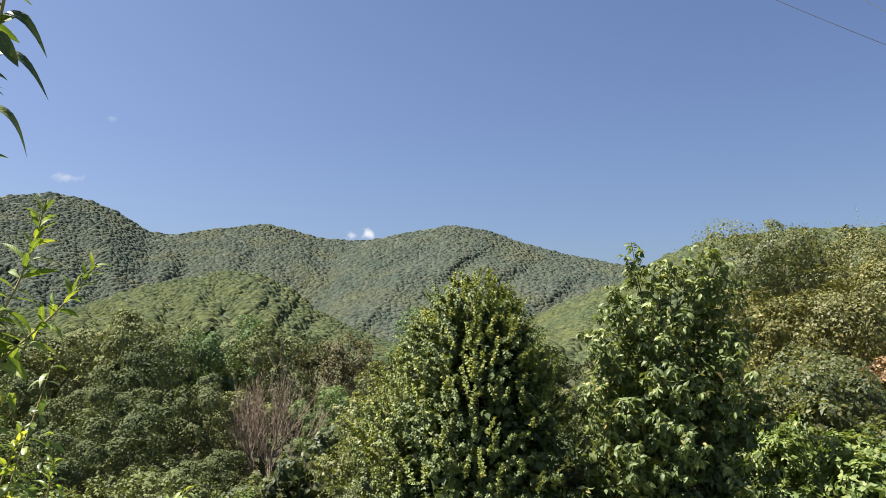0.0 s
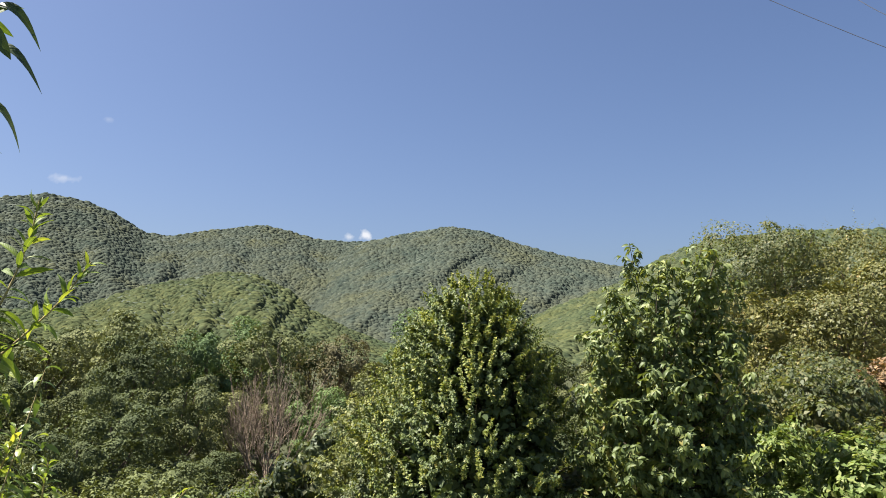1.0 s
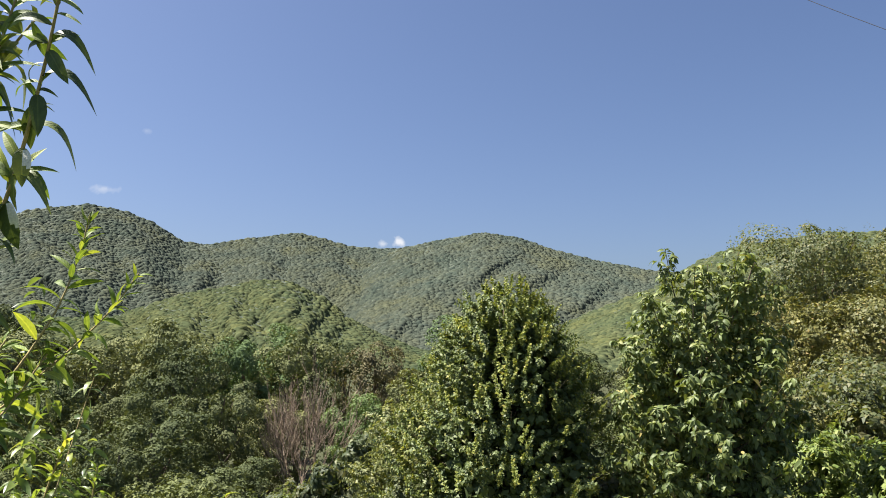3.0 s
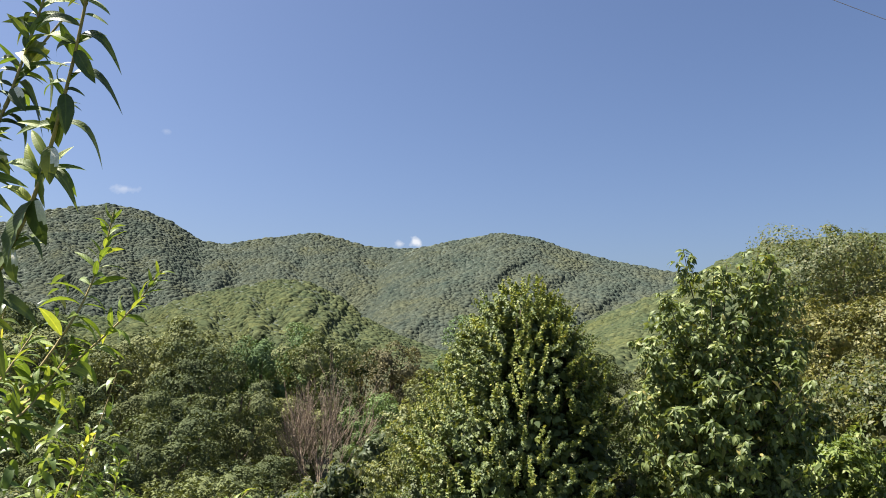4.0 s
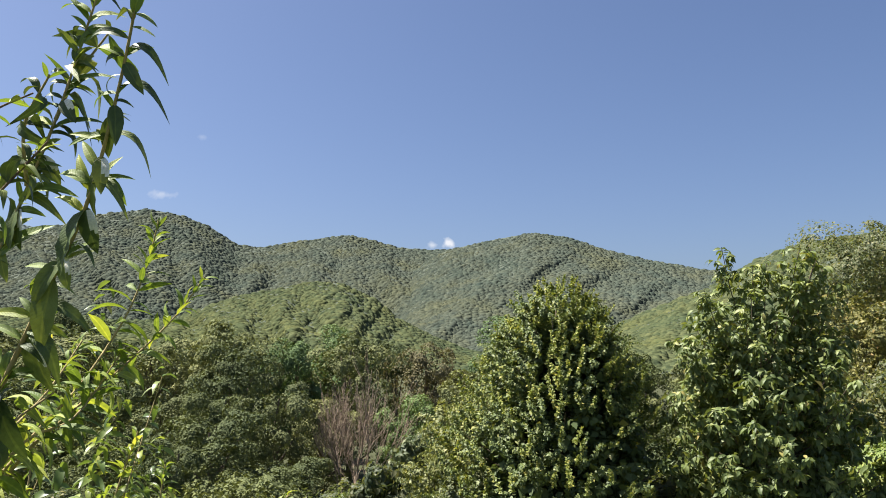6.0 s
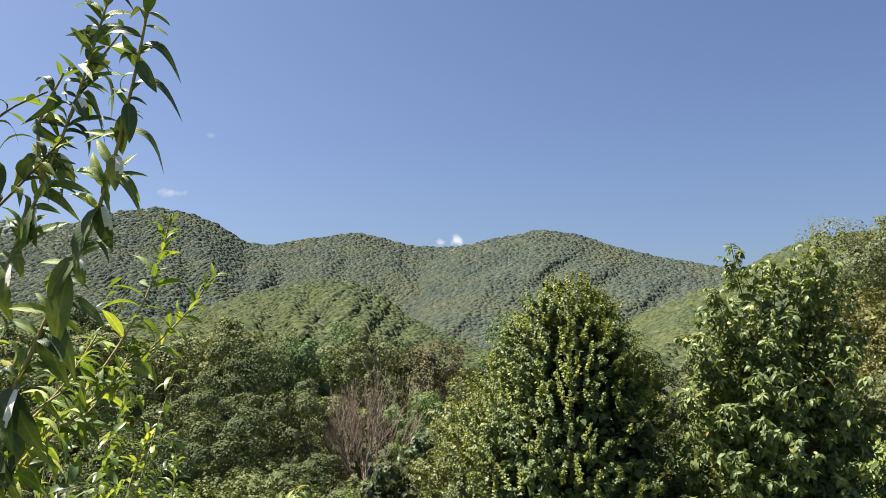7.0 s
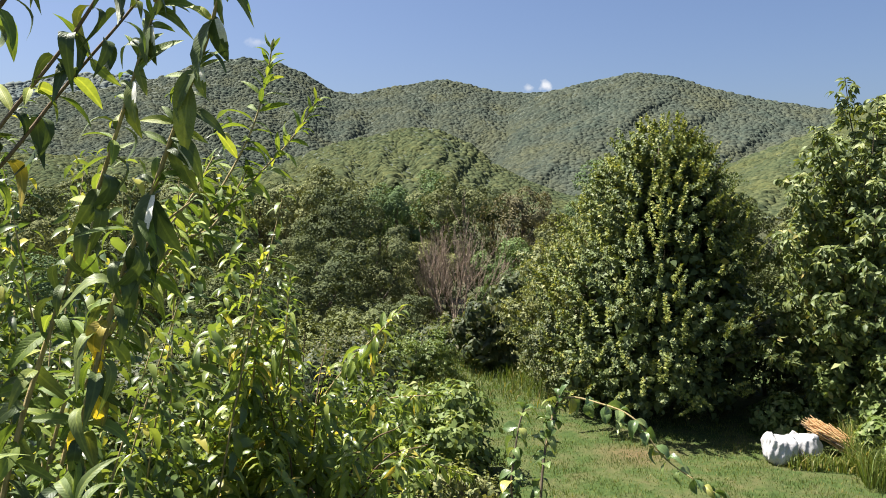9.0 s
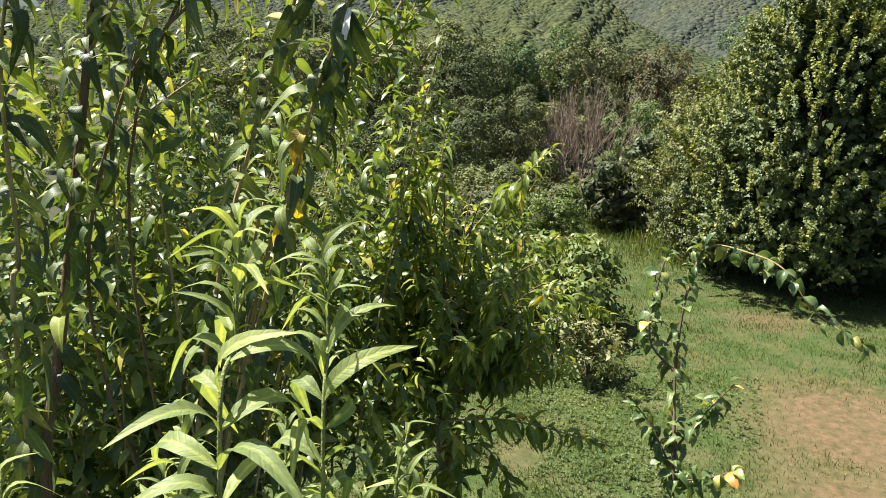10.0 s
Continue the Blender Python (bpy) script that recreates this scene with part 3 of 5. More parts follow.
# ---- trees ----
def limb_lines(rng, base, top, radius, targets, forks=2):
    """A leaning trunk and curved limbs to the targets."""
    base, top = np.asarray(base, float), np.asarray(top, float)
    trunk = bend([base, base + (top - base) * 0.35 + rng.normal(0, 0.02, 3) * (top - base)[2], base + (top - base) * 0.7 + rng.normal(0, 0.02, 3) * (top - base)[2], top], 6)
    lines = [(trunk, radius, radius * 0.25)]
    twigs = []
    for p in targets:
        k = int(np.clip((p[2] - base[2]) / max(top[2] - base[2], 0.1) * 0.65, 0.12, 0.9) * (len(trunk) - 1))
        a = trunk[k]
        mid = a + (p - a) * 0.5 + np.array([0, 0, -0.06]) * np.linalg.norm(p - a)
        twigs.append((bend([a, mid, p], 5), radius * 0.4, radius * 0.08))
        for _ in range(forks):
            q = p + rng.normal(0, 0.25, 3) * np.linalg.norm(p - a)
            twigs.append((bend([mid, (mid + q) / 2, q], 4), radius * 0.2, radius * 0.05))
    return lines, twigs


def round_crown(rng, centres, sizes, buds, n, shape, size, squash):
    """Leaf masses like a cauliflower: every lobe carries smaller lobes, and the leaves lie on their outer faces."""
    centres, sizes = np.array(centres), np.array(sizes)
    P, U = [], []
    for k, (c, r) in enumerate(zip(centres, sizes)):
        d = unit(rng.normal(0, 1, (buds, 3)) + np.array([0, 0, 0.2]))
        for b in d:
            e = unit(rng.normal(0, 1, (n, 3)) + 0.7 * b + np.array([0, 0, 0.15]))
            rb = r * rng.uniform(0.26, 0.74)
            p = c + (b * r * 0.72 + e * rb * rng.uniform(0.8, 1.04, (n, 1))) * np.array([1, 1, squash])
            other = np.linalg.norm(p[:, None] - centres[None], axis=2) / sizes[None]
            other[:, k] = 9
            keep = (other.min(axis=1) > 0.72) & (noisy(p, 2.6, k * 1.7) > -0.4)     # holes between the sprays
            P.append(p[keep])
            U.append(e[keep] + 0.4 * b)
        heart = unit(rng.normal(0, 1, (n // 4, 3)))           # shaded foliage within
        P.append(c + heart * r * rng.uniform(0.35, 0.78, (n // 4, 1)) * np.array([1, 1, squash]))
        U.append(heart)
    p, up = np.concatenate(P), np.concatenate(U)
    up = unit(up + np.array([0, 0, 0.15]) + rng.normal(0, 0.5, up.shape))
    axis = np.cross(up, rng.normal(0, 1, up.shape))
    return spread(shape, p, orient(axis, up, np.zeros(len(p))), size * rng.uniform(0.6, 1.2, len(p)))


def tree(name, base, height, radius, trunk_r, leaf, shape, label, category="tree", group="", seed=1, lobes=9, shoots=16, per=14, size=1.0, crown_foot=0.3,
         lean=0.0, hang=0.3, twig=0.8, squash=1.0, bark=None, upright=0.3, forks=1, shell=0.45, buds=0, bud_leaves=100, bud_shape=None, lobe=(0.38, 0.58)):
    """A broadleaf tree: trunk, limbs, and a crown of lumpy leaf masses with gaps between."""
    rng = np.random.default_rng(seed)
    base = np.asarray(base, float)
    t = thing(name, base, label, category, group)
    top = base + np.array([lean * height, 0.03 * height, height * 0.86])
    mid = base + np.array([lean * height * 0.5, 0, height * (crown_foot + 1) / 2])
    half = height * (1 - crown_foot) / 2
    centres, sizes = [], []
    for k in range(lobes):
        a = k * 2.4 + rng.uniform(-0.4, 0.4)
        h = -0.75 + 1.6 * (k + 0.5) / lobes
        rr = radius * 0.62 * math.sqrt(max(0.05, 1 - (h * 0.92) ** 2)) * rng.uniform(0.75, 1.1)
        centres.append(mid + np.array([math.cos(a) * rr, math.sin(a) * rr, h * half * 0.85]))
        sizes.append(radius * rng.uniform(*lobe))
    centres.append(top - np.array([0, 0, radius * 0.2]))
    sizes.append(radius * 0.36)
    lines, twigs = limb_lines(rng, base, top, trunk_r, centres, forks)
    part("trunk", quick_mesh("trunk", *tubes(lines + twigs, 5), bark or BARK), t)
    V, Q, n0 = [], [], 0
    for c, r in zip(centres, sizes) if shoots else ():
        p, d = inside_blob(rng, shoots, c, (r, r, r * squash), shell)
        dirs = d + rng.normal(0, 0.4, d.shape) + np.array([0, 0, 0.35])
        (v, q), _ = shoot_leaves(rng, p - 0.25 * d * r, dirs, rng.uniform(0.35, 0.75, shoots) * twig * r, per, shape, size, hang=hang, upright=upright, face=d + np.array([0, 0, 0.55]))
        V.append(v)
        Q.append(q + n0)
        n0 += len(v)
    if buds:
        v, q = round_crown(rng, centres, sizes, buds, bud_leaves, bud_shape, size, squash)
        part("crown", quick_mesh("crown", v, q, leaf), t)
        if shoots:
            part("twig_foliage", quick_mesh("twig_foliage", np.concatenate(V), np.concatenate(Q), leaf), t, kind="stuff")
        return t
    part("crown", quick_mesh("crown", np.concatenate(V), np.concatenate(Q), leaf), t)
    return t


def wood():
    """The wood in the dip behind the lawn: a handful of tree kinds, repeated with other sizes and turns."""
    rng = np.random.default_rng(11)
    clump = leaf_tip(0.165, 0.13)
    kinds = []
    looks = [(WOOD_A, "olive-green broadleaf tree in the wood"), (WOOD_B, "dark green broadleaf tree in the wood"), (WOOD_A, "dull olive-green oak in the wood"),
             (WOOD_C, "fresh green locust tree in the wood"), (WOOD_B, "dark green bushy tree at the wood edge"), (WOOD_D, "brownish early-turning tree in the wood")]
    for k, (mat, label) in enumerate(looks):
        kinds.append(tree("wood_tree", (0, 0, 0), 10.0, 3.1, 0.22, mat, clump, label, group="trees of the wood", seed=30 + k, lobes=11, shoots=0, crown_foot=0.05 if k != 3 else 0.2, lobe=(0.32, 0.54), buds=7, bud_leaves=270, bud_shape=clump,
                          hang=0.1, twig=0.55, shell=0.7, squash=0.9 + 0.12 * (k % 2), forks=0))
    spots = []
    for far, tall, gap in ((30.5, 3.4, 3.6), (37, 6.6, 4.4), (43, 8.2, 4.8), (49, 9.6, 5.0), (56, 11.2, 5.6), (64, 13.0, 6.0), (75, 14.6, 6.4)):
        az = -47.0
        while az < 12:
            az += math.degrees(gap / far) * rng.uniform(0.75, 1.2)
            d = far + rng.uniform(-2.4, 2.4)
            if abs(az + 13.2) < 3.6 and d < 51.5:
                continue          # the dead tree stands free here
            fall = 1.0 - 0.10 * smoothstep((az + 14) / 8.0)
            spots.append((az, d, tall * rng.uniform(0.76, 1.14) * float(fall)))
    for n, (az, d, h) in enumerate(spots):
        x, y = d * math.sin(radians(az)), d * math.cos(radians(az))
        # front rows get mostly dark leaf, standing in for the shadow over them
        k = int(rng.choice([0, 1, 2, 3, 4, 5], p=[0.06, 0.46, 0.06, 0.04, 0.38, 0.0] if d < 41 else [0.33, 0.2, 0.24, 0.08, 0.1, 0.05]))
        if -10.5 < az < -3 and 58 < d < 70:
            k = 5 if rng.random() < 0.6 else 0
        if -11.5 < az < -5 and 46 < d < 58:
            k = 3
        s = h / 10.0
        wide = s * rng.uniform(0.9, 1.2) if h > 7 else s * 1.35
        m = Matrix.Translation((x, y, float(ground_z(x, y)) - 0.1)) @ Matrix.Rotation(rng.uniform(0, 6.28), 4, "Z") @ Matrix.Diagonal((wide, wide, s, 1))
        copy_thing(kinds[k], m)
    for k, ob in enumerate(kinds):     # the six first ones stand at the far end of the wood
        a = radians(-50 + 7 * k)
        x, y = 84 * math.sin(a), 84 * math.cos(a)
        ob.location = (x, y, float(ground_z(x, y)))


wood()


def dead_tree():
    """Three bare stems that fork again and again into a fan of fine dry wood."""
    rng = np.random.default_rng(5)
    x, y = -11.1, 48.2
    base = np.array([x, y, float(ground_z(x, y)) - 0.1])
    t = thing("dead_tree", base, "bare dead tree with grey-brown dry branches", "dead tree")
    fine = []

    def fork(a, d, length, r, level):
        d = unit(d[None])[0]
        e = a + d * length
        mid = (a + e) / 2 + rng.normal(0, 0.05, 3) * length
        line = (bend([a, mid, e], 4 if level < 3 else 2), r, r * 0.62)
        if level < 3:
            part("limb", quick_mesh("limb", *tubes([line], 6), DEAD_WOOD), t)
        else:
            fine.append(line)
        if level == 6:
            return
        for k in range(3 if level < 4 else 2):
            at = e if k == 0 else a + (e - a) * rng.uniform(0.4, 0.95)
            turn = d + rng.normal(0, 0.17 if k == 0 else 0.42, 3) * (0.75, 0.7, 0.5) + np.array([0, 0, 0.22])
            fork(at, turn, length * rng.uniform(0.62, 0.88), max(r * (0.62 if k == 0 else 0.45), 0.012), level + 1)

    for dx, lean, ln in ((0.0, 0.1, 3.2), (-0.2, -0.14, 2.6), (0.2, 0.2, 2.8)):
        fork(base + np.array([dx, 0, 0]), np.array([lean, 0.0, 1.0]), ln, 0.12, 0)
    part("twig_tangle", quick_mesh("twig_tangle", *tubes(fine, 3), DEAD_WOOD), t, "tangle of dry reddish-brown wood", "stuff")
    return t


dead_tree()


def hornbeam():
    """The dense egg-shaped tree on the lawn, with upright leafy plumes and dark gaps between them."""
    rng = np.random.default_rng(7)
    base = np.array([0.42, 10.65, 0.0])
    t = thing("hornbeam_tree", base, "dense cone-shaped hornbeam tree with upright shoots on the lawn", "tree")

    def reach(h):          # crown radius at height h above the ground
        return np.interp(h, [0.15, 0.5, 1.2, 1.9, 2.6, 3.1, 3.55, 3.85, 4.1], [1.35, 1.66, 1.7, 1.52, 1.2, 0.88, 0.56, 0.34, 0.1])

    def round_about(h, a, r):
        return np.stack([base[0] + r * np.cos(a), base[1] + r * np.sin(a), h], -1)

    trunk = bend([base - (0, 0, 0.1), base + (0.05, 0, 1.2), base + (-0.03, 0, 2.6), base + (0, 0, 3.8)], 6)
    part("trunk", quick_mesh("trunk", *tubes([(trunk, 0.09, 0.012)], 8), BARK), t)
    # plumes: upright shoots that stand out of the crown
    n = 500
    h = np.concatenate([rng.beta(1.4, 1.15, n - 60) * 3.4 + 0.35, rng.uniform(3.2, 3.95, 60)])
    a = rng.uniform(0, 2 * math.pi, n)
    # plumes left out low on the east, partly so that it reads as shaded
    thin = smoothstep(0.25 + 0.9 * np.cos(a)) * (1 - smoothstep((h - 1.4) / 1.2)) * 0.6 < rng.random(n)
    h, a, n = h[thin], a[thin], int(thin.sum())
    lump = 1 + 0.08 * np.sin(a * 5 + h * 3.1) * np.sin(h * 4.3 + a * 2)
    pts = round_about(h, a, reach(h) * lump * rng.uniform(0.8, 1.0, n))
    out = np.stack([np.cos(a), np.sin(a), np.zeros(n)], -1)
    dirs = out * rng.uniform(0.0, 0.9, n)[:, None] + np.array([0, 0, 1.0]) * np.where(h > 0.6, 1.0, 0.05)[:, None] + rng.normal(0, 0.25, (n, 3))
    long = rng.uniform(0.12, 0.48, n) * np.where(h > 3.2, 0.75, 1.0)
    (v, q), _ = shoot_leaves(rng, pts - dirs * 0.08, dirs, long, 50, leaf_card(0.052, 0.038), 1.0, spread_out=0.7, hang=0.0, arch=0.03, upright=0.75, unsteady=0.5, face=out * 0.6 + np.array([0, 0, 0.6]), jitter=0.2)
    part("plume", quick_mesh("plume", v, q, HORNBEAM_LIT_TIP), t, "sunlit yellow-green upright shoots", "stuff")
    # the crown behind them
    n = 1900
    h = rng.beta(1.2, 1.3, n) * 3.3 + 0.4
    a = rng.uniform(0, 2 * math.pi, n)
    pts = round_about(h, a, reach(h) * (1 + 0.1 * np.sin(a * 6 + h * 2.7) * np.sin(h * 5 - a)) * rng.uniform(0.64, 0.95, n))
    bald = smoothstep(0.25 + 0.9 * np.cos(a)) * (1 - smoothstep((h - 1.6) / 1.2))      # thin and ragged low on the east side, also to stand in for its shade
    keep = (noisy(pts, 3.1, 5.0) > -0.2) & (rng.random(n) > 0.8 * bald)          # hollows in the crown
    pts, a, n = pts[keep], a[keep], int(keep.sum())
    out = np.stack([np.cos(a), np.sin(a), np.zeros(n)], -1)
    (v, q), _ = shoot_leaves(rng, pts, out * 0.7 + np.array([0, 0, 0.6]) + rng.normal(0, 0.3, (n, 3)), rng.uniform(0.14, 0.4, n), 30, leaf_card(0.056, 0.04), 1.0, hang=0.1, unsteady=0.5, face=out * 0.7 + np.array([0, 0, 0.5]))
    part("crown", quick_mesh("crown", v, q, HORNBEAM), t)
    m = 1500
    h = rng.uniform(0.3, 3.5, m)
    pts = round_about(h, rng.uniform(0, 2 * math.pi, m), reach(h) * rng.uniform(0.3, 0.72, m))
    (v, q), _ = shoot_leaves(rng, pts, rng.normal(0, 1, (m, 3)), rng.uniform(0.2, 0.4, m), 10, leaf_card(0.14, 0.12), 1.0)
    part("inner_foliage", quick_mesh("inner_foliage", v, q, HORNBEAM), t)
    for _ in range(60):
        hh, aa = rng.uniform(0.3, 3.3), rng.uniform(0, 6.28)
        e = base + np.array([math.cos(aa) * reach(hh) * 0.85, math.sin(aa) * reach(hh) * 0.85, hh + 0.35])
        f = base + np.array([0, 0, hh * 0.8])
        part("branch", quick_mesh("branch", *tubes([(bend([f, (f + e) / 2 - (0, 0, 0.08), e], 5), 0.018, 0.004)], 4), BARK), t)


hornbeam()


def big_leaf_tree():
    """The looser tree beside it, with large hanging leaves on rising shoots."""
    rng = np.random.default_rng(9)
    base = np.array([2.95, 10.1, 0.0])
    t = thing("cherry_tree", base, "young cherry tree with large drooping green leaves", "tree")
    tips = [(2.42, 9.6, 4.3), (2.15, 9.45, 3.75), (2.75, 9.5, 4.05), (2.98, 9.7, 4.12), (3.35, 9.6, 4.25), (3.62, 9.8, 4.2), (3.85, 9.9, 3.9), (3.5, 9.5, 4.1), (1.85, 9.4, 3.1), (1.75, 9.4, 2.5), (4.0, 10.0, 3.2)]
    limbs = [(np.array(p), 0.34) for p in tips]
    for k in range(64):
        h = 0.95 + 2.75 * (k + rng.uniform(0, 1)) / 64
        a = k * 2.4 + rng.uniform(-0.4, 0.4)
        r = np.interp(h, [0.5, 1.2, 2.2, 3.0, 3.8], [1.4, 1.45, 1.35, 1.1, 0.75]) * rng.uniform(0.75, 1.0)
        limbs.append((np.array([2.92 + r * math.cos(a), 9.95 + r * math.sin(a), h]), 0.25))
    part("trunk", quick_mesh("trunk", *tubes([(bend([base - (0, 0, 0.1), base + (0.03, 0, 1.0), base + (-0.1, -0.1, 2.3), base + (-0.2, -0.3, 3.3)], 6), 0.07, 0.02)], 8), BARK), t)
    P, D = [], []
    for p, first in limbs:
        foot = base + np.array([(p[0] - base[0]) * 0.08, (p[1] - base[1]) * 0.08, max(0.35, p[2] * 0.72 - 0.15)])
        mid = foot + (p - foot) * 0.55 + np.array([(p[0] - base[0]) * 0.1, 0, -0.04])
        line = bend([foot, mid, p], 8)
        part("branch", quick_mesh("branch", *tubes([(line, 0.013, 0.004)], 5), BARK), t)
        ahead = unit(np.gradient(line, axis=0))
        for s in np.arange(first, 1.001, 0.1 / max(np.linalg.norm(p - foot), 0.4)):
            k = min(int(s * (len(line) - 1)), len(line) - 1)
            for _ in range(3 if first > 0.3 else 2):       # short spurs round the limb, each with a whorl of leaves
                out = unit((ahead[k] * 0.4 + rng.normal(0, 1, 3) * (1, 1, 0.45) + np.array([0, 0, 0.1]))[None])[0]
                P.append(line[k] + out * rng.uniform(0.02, 0.24) * (1.1 - 0.55 * s))
                D.append(out + np.array([0, 0, 0.15]))
    P, D = np.array(P), np.array(D)
    out = unit(P - np.array([2.92, 9.95, 1.6]))
    leaf = leaf_shape(0.118, 0.05, 3, 0.45, 0.3)
    (v, q), _ = shoot_leaves(rng, P, D, rng.uniform(0.05, 0.14, len(P)), 10, leaf, 1.0, hang=0.75, arch=0.0, upright=0.35, jitter=0.4, tip_small=0.1, face=out * 0.6 + np.array([0, 0, 0.6]), unsteady=0.5)
    part("crown", quick_mesh("crown", v, q, BROAD), t)
    p, d = inside_blob(rng, 420, (2.9, 10.0, 1.8), (0.85, 0.85, 1.5), 0.2)
    (v, q), _ = shoot_leaves(rng, p, d + np.array([0, 0, 0.4]), rng.uniform(0.2, 0.4, 420), 9, leaf_card(0.15, 0.09), 1.0, hang=0.5)
    part("inner_foliage", quick_mesh("inner_foliage", v, q, BROAD), t)


big_leaf_tree()


def right_trees():
    big = leaf_card(0.1, 0.05)
    # x, y, height of the top over the lawn, crown radius
    spec = [(10.4, 24.2, 6.55, 2.3, GREEN_TREE, "tall green ash tree with upright leafy twigs", 0.4, 51, 0.6),
            (13.2, 24.3, 6.5, 2.8, YELLOWISH, "yellow-green tree with leaves turning early", 0.2, 52, 0.4),
            (16.2, 26.0, 5.5, 3.0, YELLOWISH, "yellowing broadleaf tree at the garden edge", 0.2, 53, 0.4),
            (9.2, 21.5, 4.3, 2.1, YELLOWISH, "low yellow-green tree behind the cherry tree", 0.2, 54, 0.4),
            (11.6, 20.2, 4.9, 2.5, YELLOWISH, "bushy yellow-green tree at the garden edge", 0.1, 55, 0.4),
            (20.0, 28.0, 7.6, 3.3, GREEN_TREE, "green broadleaf tree at the garden edge", 0.2, 56, 0.4),
            (10.6, 17.4, 2.6, 1.3, WITHERED, "bushy tree with brown withered leaves", 0.1, 57, 0.3),
            (8.0, 17.0, 2.0, 1.8, GREEN_TREE, "bushy green tree behind the cherry tree", 0.1, 58, 0.3)]
    for x, y, top, r, mat, label, foot, seed, up in spec:
        z = float(ground_z(x, y)) - 0.05
        tree("edge_tree", (x, y, z), (top - z) / 0.95, r, 0.14, mat, big, label, group="trees at the garden edge", seed=seed, lobes=17, shoots=40, per=18, size=0.85, crown_foot=foot, buds=9, bud_leaves=320, bud_shape=leaf_tip(0.105, 0.085),
             hang=0.1, twig=1.4, upright=up)


right_trees()


def shrub(base, height, radius, leaf, shape, label, seed, lobes=8, shoots=30, per=14, size=1.0, hang=0.3, category="shrub", twig=1.0):
    base = (base[0], base[1], float(ground_z(base[0], base[1])) - 0.03)
    return tree("shrub", base, height, radius, 0.03, leaf, shape, label, category, "shrubs round the lawn", seed, lobes, shoots, per, size, 0.0, hang=hang, twig=twig, squash=0.9)


def shrubs():
    small = leaf_card(0.06, 0.036)
    mid = leaf_card(0.125, 0.07)
    vine = leaf_shape(0.17, 0.075, 3, 0.5, 0.25)
    # left of the hornbeam
    shrub((-0.95, 11.6), 2.5, 0.95, PALE_SHRUB, small, "yellow-green shrub beside the cone-shaped tree", 61, 11, 80, 22)
    shrub((-0.75, 10.7), 1.5, 0.75, PALE_SHRUB, small, "low green shrub beside the cone-shaped tree", 62, 9, 70, 20)
    shrub((-1.95, 13.5), 1.75, 0.75, PALE_SHRUB, vine, "arching shrub with feathery hanging leaves", 63, 8, 26, 14, hang=0.8)
    shrub((-3.3, 14.0), 0.6, 0.9, GREEN_TREE, mid, "low green brambles at the lawn's end", 64, 9, 40, 12)
    shrub((-5.4, 14.6), 0.7, 1.2, WOOD_B, mid, "green bushes at the lawn's end", 65, 9, 40, 12)
    for k, (x, y, h, r) in enumerate(((-4.6, 9.6, 0.55, 0.8), (-5.8, 10.6, 0.5, 1.0), (-6.6, 8.6, 0.6, 1.0), (-5.2, 7.4, 0.8, 0.9), (-7.6, 11.2, 0.45, 1.2), (-6.2, 13.0, 0.4, 1.2), (-8.4, 9.0, 0.65, 1.2))):
        shrub((x, y), h, r, (GREEN_TREE, WOOD_B)[k % 2], mid, "tangled green thicket at the side of the lawn", 80 + k, 9, 40, 12)
    shrub((-3.2, 11.2), 0.75, 0.75, FRESH, small, "leafy green nettles at the lawn's end", 97, 9, 50, 16)
    shrub((-4.2, 11.0), 0.8, 0.8, GREEN_TREE, small, "leafy green thicket at the lawn's end", 98, 9, 50, 16)
    shrub((-2.35, 12.6), 1.3, 0.6, GREEN_TREE, vine, "drooping green bush at the lawn's end", 99, 8, 26, 14, hang=0.8)
    shrub((-2.1, 7.6), 0.95, 0.8, FRESH, mid, "bright green leafy bush on the lawn behind the peach tree", 90, 9, 40, 12)
    shrub((-3.3, 8.4), 1.0, 0.9, GREEN_TREE, mid, "dark green leafy bush on the lawn behind the peach tree", 91, 9, 40, 12)
    # right, behind the sacks
    shrub((3.5, 8.7), 0.95, 0.6, FRESH, mid, "bright green undergrowth behind the white sacks", 66, 8, 40, 12)
    shrub((2.85, 8.75), 0.7, 0.4, FRESH, mid, "bright green leafy seedling growth behind the white sacks", 92, 8, 40, 12)
    shrub((2.6, 9.75), 1.0, 0.45, FRESH, mid, "bright green undergrowth below the cherry tree", 94, 9, 50, 12)
    shrub((3.15, 9.25), 1.25, 0.6, FRESH, mid, "tall bright green undergrowth below the cherry tree", 95, 10, 50, 14)
    shrub((1.95, 9.75), 0.45, 0.4, FRESH, mid, "low bright green undergrowth below the cherry tree", 96, 8, 30, 12)
    # added to cover lit lawn and darken the gap between the trees
    shrub((2.0, 11.7), 1.3, 0.8, GREEN_TREE, mid, "dark green shrub added to darken the gap between two trees", 93, 9, 40, 12)
    shrub((4.2, 8.8), 1.3, 0.75, FRESH, mid, "bright green leafy shrub at the garden edge", 67, 10, 50, 14)
    shrub((5.4, 9.6), 2.0, 1.0, FRESH, mid, "bright green leafy shrub at the garden edge", 68, 10, 50, 14)
    shrub((5.15, 12.2), 2.0, 0.95, FRESH, mid, "bright green leafy bush behind the cherry tree", 100, 10, 50, 14)
    shrub((4.6, 13.4), 3.4, 1.2, YELLOWISH, mid, "pale yellow-green shrub behind the cherry tree", 69, 10, 50, 14)
    shrub((6.6, 13.2), 3.0, 1.2, GREEN_TREE, mid, "green shrub behind the cherry tree", 70, 10, 50, 14)
